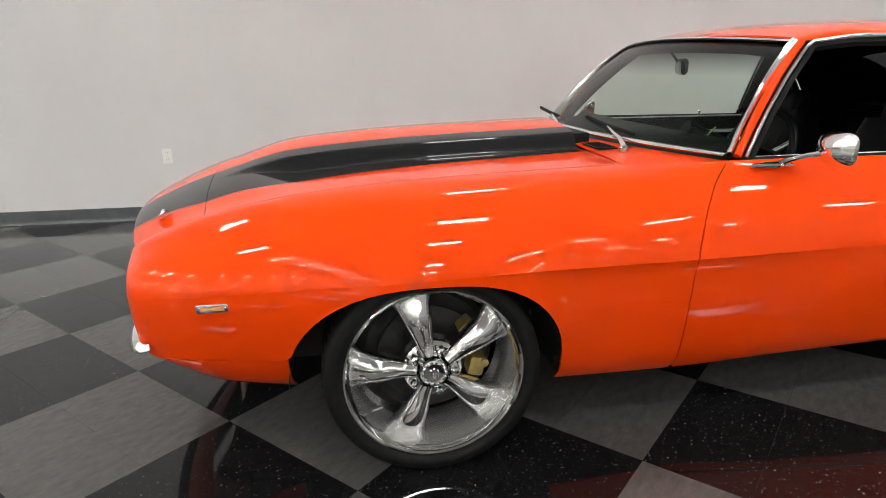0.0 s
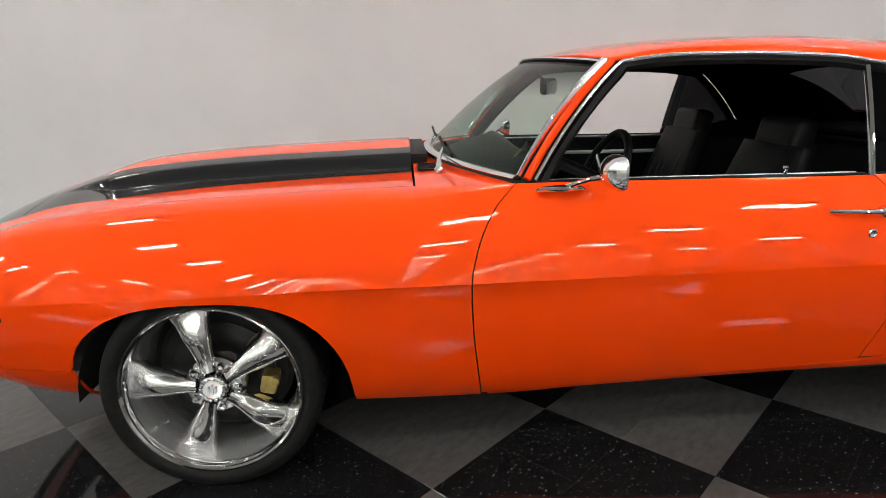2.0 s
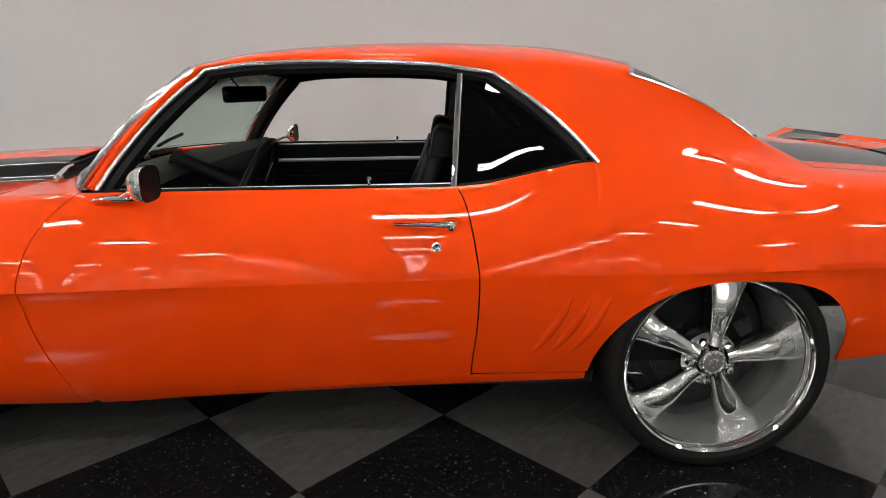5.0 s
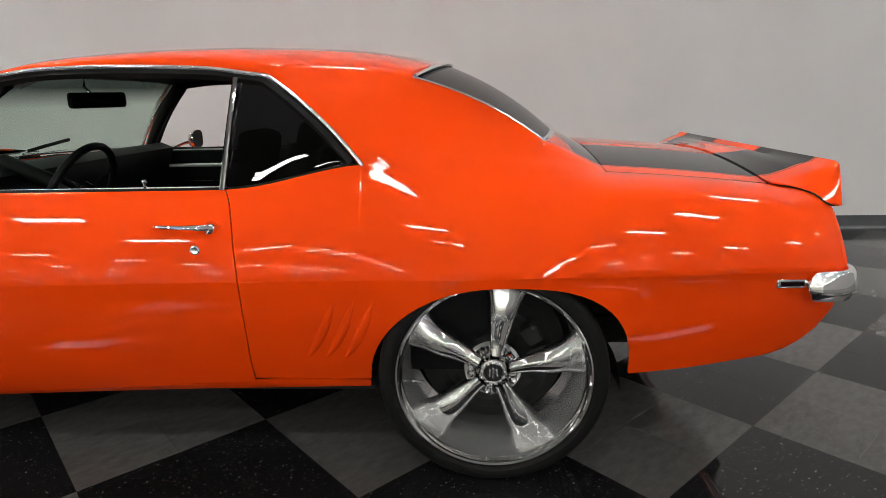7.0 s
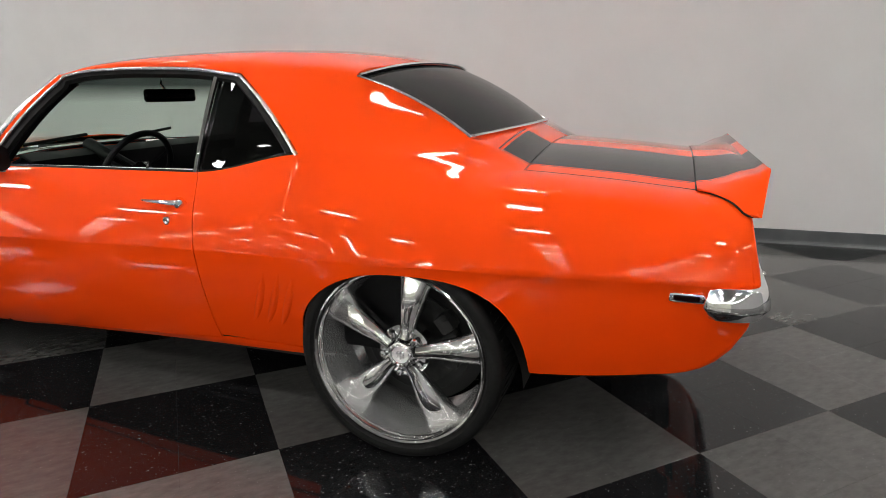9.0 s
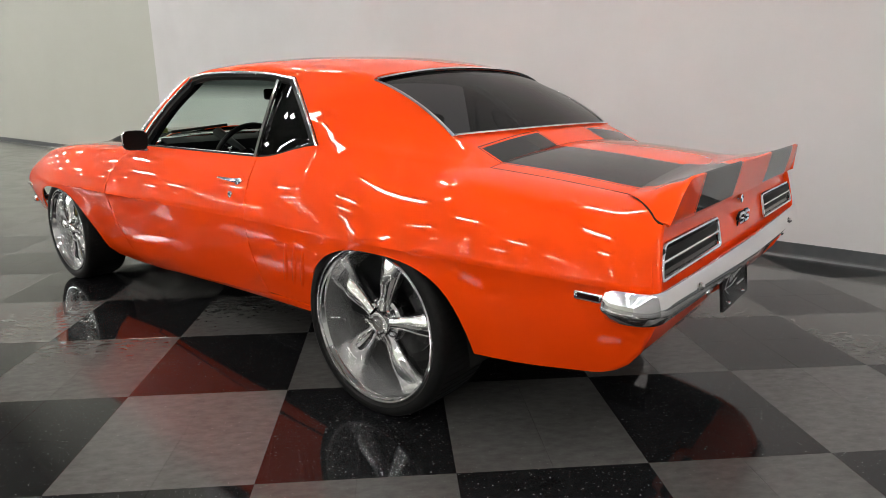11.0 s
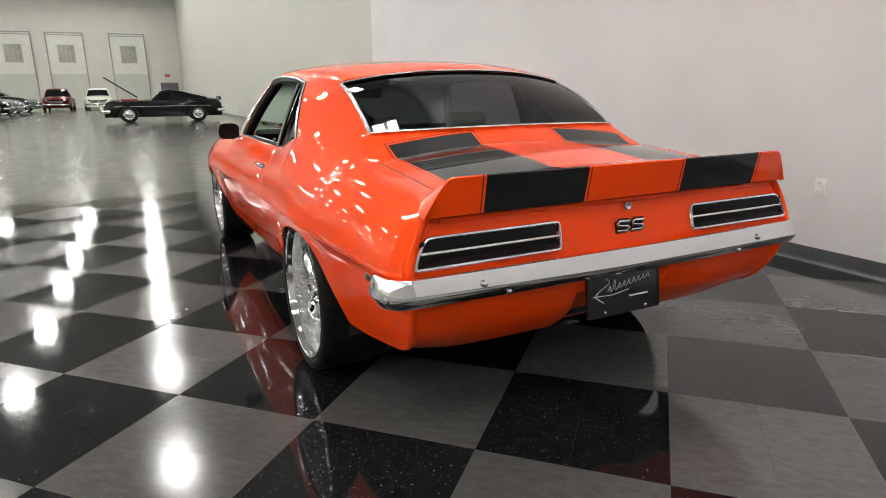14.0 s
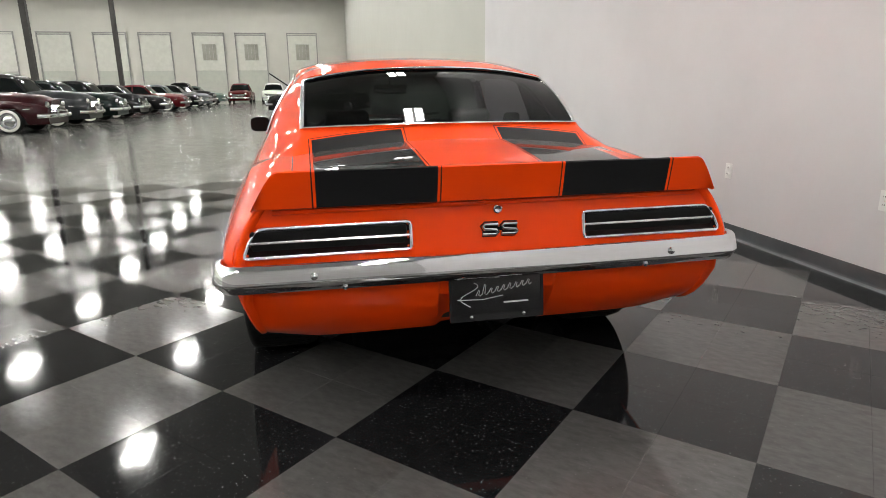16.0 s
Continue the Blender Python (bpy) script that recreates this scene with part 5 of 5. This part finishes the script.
def loading_door(y, window):
    d = thing("loading_door", "tall pale vertical-lift loading door between dark steel tracks", "loading door", "loading doors", "structure")
    part("lower_panel", box(0.08, 3.0, 3.25, (0.05, 0, 1.625), 0.01), PANEL_GREY, d, "grey lower door panel", smooth=False)
    part("upper_panel", box(0.06, 3.0, 3.75, (0.04, 0, 5.135), 0.01), PANEL_PALE, d, smooth=False)
    for s in (-1, 1):
        part("track", box(0.14, 0.11, 7.1, (0.12, s * 1.58, 3.55), 0.01), TRACK_GREY, d, smooth=False)
    part("track_beam", box(0.14, 3.30, 0.09, (0.12, 0, 7.12), 0.01), TRACK_GREY, d, smooth=False)
    part("track_beam", box(0.10, 3.15, 0.07, (0.12, 0, 6.90), 0.01), TRACK_GREY, d, smooth=False)
    if window:
        w = part("window", box(0.05, 1.42, 1.66, (0.09, 0, 5.15), 0.01), PANE_DIM, d, "dim frosted window", smooth=False)
        for s in (-1, 1):
            part("window_frame", box(0.08, 0.06, 1.74, (0.10, s * 0.72, 5.15)), PANEL_GREY, w, smooth=False)
            part("window_frame", box(0.08, 1.42, 0.06, (0.10, 0, 5.15 + s * 0.84)), PANEL_GREY, w, smooth=False)
        for k in range(1, 4):
            part("window_bar", box(0.06, 0.02, 1.6, (0.11, -0.72 + 0.36 * k, 5.15)), PANEL_GREY, w, smooth=False)
    hall_thing(d, END_X, y)


for _y, _w in ((-37.0, False), (-32.0, False), (-26.7, False), (-21.4, False), (-17.0, False), (-11.62, True), (-7.26, True), (-1.81, True)):
    loading_door(_y, _w)


COLUMN_BROWN = mottled("brown_black_column_paint", (0.018, 0.016, 0.014), (0.032, 0.029, 0.025), 3.0, 0.5, 0.05)


def column(x, y, w):
    c = thing("column", "dark grey square steel roof column", "column", "roof columns", "structure")
    part("shaft", box(w, w, CEIL - 0.02, (0, 0, CEIL / 2), 0.02), COLUMN_BROWN, c, smooth=False)
    part("base_plate", box(w + 0.2, w + 0.2, 0.03, (0, 0, 0.015), 0.005), STEEL_DARK, c, smooth=False)
    hall_thing(c, x, y)


column(-40, -18.45, 0.36)
column(-40, -13.25, 0.27)


def bollard(x, y):
    b = thing("bollard", "yellow painted steel bollard by a loading door", "bollard", "bollards")
    part("post", lathe([(0.0, 0.09), (1.05, 0.09), (1.12, 0.06), (1.14, 0.001)], 16, "z"), YELLOW, b)
    hall_thing(b, x, y)


for _y in (-13.6, -9.45, -5.0, 0.25):
    bollard(END_X + 1.2, _y)

door = thing("exit_door", "dark service door with a small red exit sign above", "door", kind="structure")
part("door_leaf", box(0.06, 1.7, 2.4, (0.04, 0, 1.2), 0.01), STEEL_DARK, door, smooth=False)
part("exit_sign", box(0.06, 0.5, 0.3, (0.06, -0.1, 3.1), 0.01), RED_SIGN, door, "small red exit sign", smooth=False)
hall_thing(door, END_X, 3.02 - 1.35)


# wall sockets on the near wall
def socket(x, z, y, w=0.072):
    o = thing("wall_socket", "white duplex power socket set in the grey wall", "power socket", "wall sockets")
    part("cover_plate", box(w, 0.006, 0.116, (0, 0, 0), 0.003, 2), PLASTIC_WHITE, o)
    for s in (-1, 1):
        f = part("outlet", lathe([(0.0, 0.018), (-0.006, 0.017), (-0.007, 0.001)], 16), PLASTIC_WHITE, o)
        f.location = (0, -0.002, s * 0.024)
        for q in (-1, 1):
            part("slot", box(0.002, 0.002, 0.009, (q * 0.006, -0.0075, 0.002)), SEAL, f, smooth=False)
    part("screw", lathe([(0.0, 0.003), (-0.002, 0.002), (-0.002, 0.0005)], 8), BRIGHT, o).location = (0, -0.003, 0)
    o.matrix_basis = HALL @ pose(x, y - 0.003, z)


socket(-1.62, 0.50, NEAR_Y)
socket(1.36, 0.508, NEAR_Y)
socket(2.73, 0.512, NEAR_Y)

# ---- other parked cars ----
HALL_GLASS = material("dark_car_glass", (0.006, 0.008, 0.008), 0.05, 0.0, 0.0, 0.03, 0.35)
WHITEWALL = material("white_tyre_band", (0.6, 0.58, 0.54), 0.5)


def gloss(name, c):
    m = material(name, c, 0.35, 0.0, 0.7, 0.03, 0.08)
    bsdf(m).inputs["Coat IOR"].default_value = 1.33
    return m


def small_wheel(parent, x, y, r, w, white):
    s = -1 if y < 0 else 1
    e = new("wheel")
    e.parent = parent
    e.matrix_basis = pose(x, y, r, 0, 0, 0 if s < 0 else 180)
    part("tyre", lathe([(0.01, r * 0.62), (-0.01, r * 0.66), (-0.015, r * 0.85), (0.01, r * 0.98), (0.04, r), (w - 0.03, r), (w, r * 0.9), (w, r * 0.6)], 28), RUBBER, e)
    if white:
        part("white_band", lathe([(-0.016, r * 0.66), (-0.020, r * 0.72), (-0.019, r * 0.84), (-0.012, r * 0.88)], 28), WHITEWALL, e)
    part("hubcap", lathe([(0.02, r * 0.64), (-0.004, r * 0.62), (-0.002, r * 0.52), (0.02, r * 0.46), (-0.012, r * 0.34), (-0.03, r * 0.16), (-0.032, 0.001)], 28), CHROME, e)


def hall_car(label, colour, length=5.0, width=1.86, roof=1.58, hood=1.02, tail=0.98, ws=0.36, rw=0.76, wheelbase=2.95, white=True, hump=0.10, fast=False, nose_drop=0.12, roof_colour=None, group="classic cars parked in a row", old=0.0):
    """A parked car, built along x with its nose at +x: body, greenhouse, wheels, bumpers, grille, lamps."""
    c = thing("parked_car", label, "car", group)
    paint = gloss("paint_" + label.split()[0], colour)
    hl, hw = length / 2, width / 2
    top = curve((-hl, tail - 0.16), (-hl + 0.25, tail), (-hl + length * (1 - rw) * 0.9, tail + 0.03), (0.0, hood + 0.02), (hl - length * ws, hood), (hl - 0.35, hood - nose_drop), (hl, hood - nose_drop - 0.14))
    wid = curve((-hl, hw * 0.74), (-hl + 0.35, hw * 0.93), (-hl + 1.2, hw), (hl - 1.3, hw), (hl - 0.4, hw * 0.93), (hl, hw * 0.78))
    axle = (wheelbase / 2 + 0.05, -wheelbase / 2 + 0.05)

    def arch(x):
        z = 0.24
        for a in axle:
            u = (x - a) / 0.42
            if abs(u) < 1:
                z = max(z, 0.24 + 0.46 * math.sqrt(1 - u * u))
        return z
    xf, xr = hl - length * ws, hl - length * rw
    rows = []
    xs = spaced(-hl, hl, 60)
    for x in xs:
        zb, zt, w = arch(x), top(x), wid(x)
        bulge = sum(hump * math.exp(-((x - a) / 0.5) ** 2) for a in axle) * 0.4
        f = max(smooth(xf - 0.15, xf + 0.35, x), 0.8 * smooth(xr - 0.1, xr - 0.6, x)) * old
        fz = zt - 0.14 * f
        side = [(w - 0.05 + bulge, zb), (w + bulge, zb + (fz - zb) * 0.3), (w + bulge * 0.8, zb + (fz - zb) * 0.62), (w - 0.05 + bulge * 0.4, zb + (fz - zb) * 0.88), (w - 0.15, fz), (lerp(w - 0.20, w * 0.62, f), lerp(zt - 0.005, fz - 0.05, f)),
                (w * 0.50, zt + lerp(0.035, -0.04, f)), (w * 0.34, zt + lerp(0.042, 0.06, f)), (0.0, zt + lerp(0.05, 0.10, f))]
        rows.append([(x, -a, z) for a, z in side] + [(x, a, z) for a, z in reversed(side[:-1])])
    bm = grid(rows)
    n = len(rows[0])
    bm.verts.ensure_lookup_table()
    bm.faces.new([bm.verts[i] for i in range(n)])
    bm.faces.new([bm.verts[len(bm.verts) - n + i] for i in range(n)])
    part("body", bm, paint, c)
    part("underbody", box(length - 0.7, width - 0.35, 0.34, (0, 0, 0.40), 0.03), BLACK, c)
    # greenhouse: one rounded shell, glass below and painted roof above
    cab = [(xf, hood), (xf - 0.42, roof - 0.07), (xf - 0.75, roof), ((xf + xr) / 2 - 0.1, roof), (xr + (0.1 if fast else 0.28), roof - 0.08), (xr - (1.0 if fast else 0.14), tail + 0.04)]
    line = curve(*[(x, z) for x, z in reversed(cab)])
    bw, tw = hw * 0.86, hw * 0.66

    def gw(z):
        return lerp(bw, tw, (z - hood) / (roof - hood))
    rings = []
    for x in spaced(cab[0][0], cab[-1][0], 30):
        z1 = line(x)
        half = [(gw(lerp(hood - 0.03, z1, q)) * (1 - 0.0 * q), lerp(hood - 0.03, z1, q)) for q in (0, 0.3, 0.6, 0.85)]
        half += [(gw(z1) * 0.90, z1 + 0.02), (gw(z1) * 0.6, z1 + 0.04), (0.0, z1 + 0.05)]
        rings.append([(x, -y, z) for y, z in half] + [(x, y, z) for y, z in reversed(half[:-1])])
    shell = grid(rings)
    upper = shell.copy()
    rp = gloss("roof_" + label.split()[0], roof_colour) if roof_colour else paint
    cut = roof - 0.10

    def is_roof(face):
        m = face.calc_center_median()
        side_post = fast and m.x < xr + 0.45
        return m.z > cut or (side_post and m.z > tail + 0.06)
    bmesh.ops.delete(shell, geom=[q for q in shell.faces if is_roof(q)], context="FACES")
    bmesh.ops.delete(upper, geom=[q for q in upper.faces if not is_roof(q)], context="FACES")
    part("glasshouse", shell, HALL_GLASS, c)
    part("roof", upper, rp, c, solid=0.03)
    for s in (-1, 1):
        for (x0, z0), (x1, z1) in ((cab[0], cab[1]), (((cab[2][0] + cab[3][0]) / 2 - 0.12, hood), ((cab[2][0] + cab[3][0]) / 2 - 0.10, roof)), (cab[5], cab[4])):
            part("pillar", tube([(x0, s * (gw(z0) + 0.004), z0), (x1, s * (gw(z1) + 0.004), z1)], 0.04, 0.03, 6, up=(0, 1, 0)), rp, c)
        for a in axle:
            small_wheel(c, a, s * (hw + 0.015), 0.355, 0.20, white)
        part("headlamp", lathe([(0.0, 0.105), (0.04, 0.10), (0.06, 0.07), (0.07, 0.001)], 16, "x"), CHROME, c, "round chrome-ringed headlamp").location = (hl - 0.05, s * hw * 0.62, hood - nose_drop - 0.20)
        part("side_strip", tube([(x, s * (wid(x) + 0.012), 0.68) for x in spaced(-hl + 0.5, hl - 0.4, 8)], 0.008, 0.014, 6), CHROME, c)
    g = part("grille", box(0.06, width * 0.56, 0.20, (hl - 0.005, 0, hood - nose_drop - 0.30), 0.02), GLOSS_BLACK, c)
    for k in range(5):
        part("grille_bar", tube([(hl + 0.03, -width * 0.27, hood - nose_drop - 0.38 + 0.04 * k), (hl + 0.03, width * 0.27, hood - nose_drop - 0.38 + 0.04 * k)], 0.012, steps=6), CHROME, g)
    for s, xe in ((1, hl), (-1, -hl)):
        pts = [(xe - s * 0.22, -hw * 0.97, 0.48), (xe + s * 0.06, -hw * 0.86, 0.48), (xe + s * 0.13, 0, 0.48), (xe + s * 0.06, hw * 0.86, 0.48), (xe - s * 0.22, hw * 0.97, 0.48)]
        b = part("bumper", tube(pts, 0.035, 0.06, 8), CHROME, c, "chrome bumper")
        for q in (-1, 1):
            part("bumper_guard", box(0.06, 0.06, 0.22, (xe + s * 0.13, q * 0.34, 0.52), 0.02), CHROME, b)
    return c


MAROON, BLACK_P, GREEN, RED, SILVER, WHITE_P = (0.020, 0.0012, 0.0025), (0.0018, 0.0018, 0.002), (0.002, 0.007, 0.0065), (0.075, 0.003, 0.005), (0.12, 0.13, 0.14), (0.62, 0.64, 0.58)
_row = [("maroon rounded postwar sedan with whitewall tyres", MAROON, dict(old=1.0, roof=1.62, hood=1.10, roof_colour=(0.004, 0.006, 0.007)), -15.3),
        ("silver chrome-nosed prewar sedan with dark canvas top", (0.02, 0.022, 0.024), dict(old=1.0, roof=1.72, hood=1.15, width=1.75, roof_colour=(0.006, 0.006, 0.006)), -18.6),
        ("green postwar coupe with chrome grille", GREEN, dict(old=1.0, roof=1.55, hood=1.08), -21.8),
        ("black postwar sedan with chrome bumper", BLACK_P, dict(old=1.0, roof=1.58, hood=1.06), -25.0),
        ("black fifties hardtop with bright wheels", BLACK_P, dict(roof=1.45, hood=0.98, white=False), -29.7),
        ("red fifties hardtop with chrome nose", RED, dict(old=0.35, roof=1.48, hood=1.0), -34.7),
        ("dark fifties sedan with silver roof and whitewalls", (0.002, 0.0025, 0.003), dict(old=0.35, roof=1.52, hood=1.0, roof_colour=SILVER), -39.0),
        ("silver fifties convertible with black top", SILVER, dict(old=0.35, roof=1.5, hood=1.0, roof_colour=BLACK_P), -43.3),
        ("black tall prewar coupe with chrome lamps", BLACK_P, dict(old=1.0, roof=1.75, hood=1.1, width=1.7, length=4.4, wheelbase=2.7), -47.5),
        ("pale green fifties wagon with chrome nose", (0.10, 0.14, 0.125), dict(old=0.35, roof=1.5, hood=0.98), -51.5)]
for _label, _col, _opt, _x in _row:
    hall_thing(hall_car(_label, _col, **_opt), _x, -10.75, 0, 90)
hall_thing(hall_car("red sixties pickup with chrome grille", RED, roof=1.72, hood=1.12, ws=0.30, rw=0.56, group="pickups by the far doors", white=False, length=5.1, width=2.0), -55.5, -7.4, 0, 0)
hall_thing(hall_car("white sixties pickup with chrome grille", WHITE_P, roof=1.72, hood=1.12, ws=0.30, rw=0.56, group="pickups by the far doors", white=False, length=5.1, width=2.0), -55.5, -4.45, 0, 0)
fast = hall_car("black fastback coupe with its hood propped open", BLACK_P, length=4.72, width=1.78, roof=1.36, hood=0.93, tail=0.96, ws=0.40, rw=0.66, wheelbase=2.76, white=False, fast=True, hump=0.05, nose_drop=0.02, group="show cars")
part("open_hood", box(1.45, 1.40, 0.05, (0, 0, 0), 0.015), gloss("hood_black", BLACK_P), fast, "raised black hood").matrix_basis = pose(1.62, 0, 1.47, 0, -35, 0)
part("engine", box(0.7, 0.6, 0.12, (1.35, 0, 0.95), 0.04), RED_SIGN, fast, "red engine cover")
part("seat_back", box(0.12, 1.1, 0.34, (-0.15, 0, 1.02), 0.05), RED_SIGN, fast, "red seat back")
part("tail_wing", box(0.05, 1.5, 0.16, (-2.33, 0, 0.99), 0.02), gloss("wing_black", BLACK_P), fast)
hall_thing(fast, -25.3, -0.4, 0, -90)


# ---- checkered tile floor, laid at 45 degrees to the hall ----
SIDE = 0.6096
HALF_D = SIDE / math.sqrt(2)
TILE_O = (0.643, -0.922)
TILE_X0, TILE_X1, TILE_Y0, TILE_Y1 = EDGE_X, 13.0, -13.0, NEAR_Y - 0.024


def tile_material(name, dark, light, fleck, fleck_amount, dull, shine):
    """Vinyl tile under floor wax. dull: roughness where it is worn; shine: strength of the gloss."""
    m = material(name, light, dull, 0.0, 0.0, 0.03, shine)
    streak = nd(m, "ShaderNodeTexNoise", Scale=16.0, Detail=6.0, Roughness=0.65)
    wire(m, coords(m, (1.0, 2.2, 1.0)), "Vector", streak, "Vector")
    info = nd(m, "ShaderNodeObjectInfo")
    r = ramp(m, streak, "Fac", [(0.30, dark), (0.68, light)])
    bits = noise_tex(m, 95.0, 2.0, 0.6)
    f = ramp(m, bits, "Fac", [(fleck_amount, (0, 0, 0)), (fleck_amount + 0.035, (1, 1, 1))])
    mix = nd(m, "ShaderNodeMix")
    mix.data_type = "RGBA"
    wire(m, f, "Color", mix, "Factor")
    wire(m, r, "Color", mix, "A")
    mix.inputs["B"].default_value = (*fleck, 1)
    tone = nd(m, "ShaderNodeHueSaturation")
    v = nd(m, "ShaderNodeMapRange")
    v.inputs["To Min"].default_value, v.inputs["To Max"].default_value = 0.86, 1.12
    wire(m, info, "Random", v, "Value")
    wire(m, v, "Result", tone, "Value")
    wire(m, mix, "Result", tone, "Color")
    wire(m, tone, "Color", bsdf(m), "Base Color")
    wear = noise_tex(m, 3.5, 6.0, 0.7)
    rr = ramp(m, wear, "Fac", [(0.25, (dull * 0.75,) * 3), (0.8, (dull * 1.15,) * 3)])
    wire(m, rr, "Color", bsdf(m), "Roughness")
    wave = noise_tex(m, 2.6, 2.0)
    grain = noise_tex(m, 140.0, 3.0)
    s = nd(m, "ShaderNodeMath")
    s.operation = "MULTIPLY_ADD"
    s.inputs[1].default_value = 0.012
    wire(m, grain, "Fac", s, 0)
    wire(m, wave, "Fac", s, 2)
    bump(m, s, "Value", 0.035, 0.012)
    return m


TILE_BLACK = tile_material("black_floor_tile", (0.005, 0.005, 0.0055), (0.013, 0.013, 0.014), (0.24, 0.24, 0.24), 0.668, 0.068, 0.36)
TILE_GREY = tile_material("grey_floor_tile", (0.061, 0.059, 0.0565), (0.091, 0.0885, 0.085), (0.17, 0.165, 0.16), 0.70, 0.135, 0.40)


def tile_bm(bm=None, at=None):
    """One colour square: four small tiles with hairline joints and eased edges."""
    bm = bm or bmesh.new()
    q = SIDE / 4
    for sx in (-1, 1):
        for sy in (-1, 1):
            def ring(h, z):
                pts = [(sx * q + a * h, sy * q + b * h, z) for a, b in ((-1, -1), (1, -1), (1, 1), (-1, 1))]
                return [bm.verts.new(at @ Vector(p) if at is not None else p) for p in pts]
            low, mid, top = ring(q - 0.0002, -0.004), ring(q - 0.0002, -0.0004), ring(q - 0.0006, 0.0)
            for a, b in ((low, mid), (mid, top)):
                for i in range(4):
                    bm.faces.new((a[i], a[(i + 1) % 4], b[(i + 1) % 4], b[i]))
            bm.faces.new(top)
    return bm


floor_tiles = tagged(new("checker_floor"), "glossy black and grey checkered vinyl tile floor", "tile floor", kind="structure")
floor_tiles.matrix_basis = HALL
_mesh = {True: mesh_of(tile_bm(), "tile", TILE_BLACK, False), False: mesh_of(tile_bm(), "tile", TILE_GREY, False)}
_rest = {True: bmesh.new(), False: bmesh.new()}
for _i in range(-12, 32):
    for _j in range(-32, 12):
        if (_i + _j) % 2 == 0:
            continue
        _x, _y = TILE_O[0] + _i * HALF_D, TILE_O[1] + _j * HALF_D
        if not (TILE_X0 - HALF_D < _x < TILE_X1 and TILE_Y0 < _y < TILE_Y1 + HALF_D):
            continue
        _black = _i % 2 == 1
        _m = Matrix.Translation((_x, _y, 0)) @ Matrix.Rotation(radians(45), 4, "Z")
        if TILE_X0 + HALF_D < _x < 7.5 and -5.2 < _y < TILE_Y1 - HALF_D:
            ob = new("tile", _mesh[_black])
            ob.parent = floor_tiles
            ob.matrix_basis = _m
        else:
            tile_bm(_rest[_black], _m)
for _black, _bm in _rest.items():
    for _co, _no in (((TILE_X0, 0, 0), (-1, 0, 0)), ((0, TILE_Y1, 0), (0, 1, 0))):
        bmesh.ops.bisect_plane(_bm, geom=_bm.verts[:] + _bm.edges[:] + _bm.faces[:], plane_co=_co, plane_no=_no, clear_outer=True)
    part("tile_field", _bm, TILE_BLACK if _black else TILE_GREY, floor_tiles, smooth=False)["kind"] = "stuff"
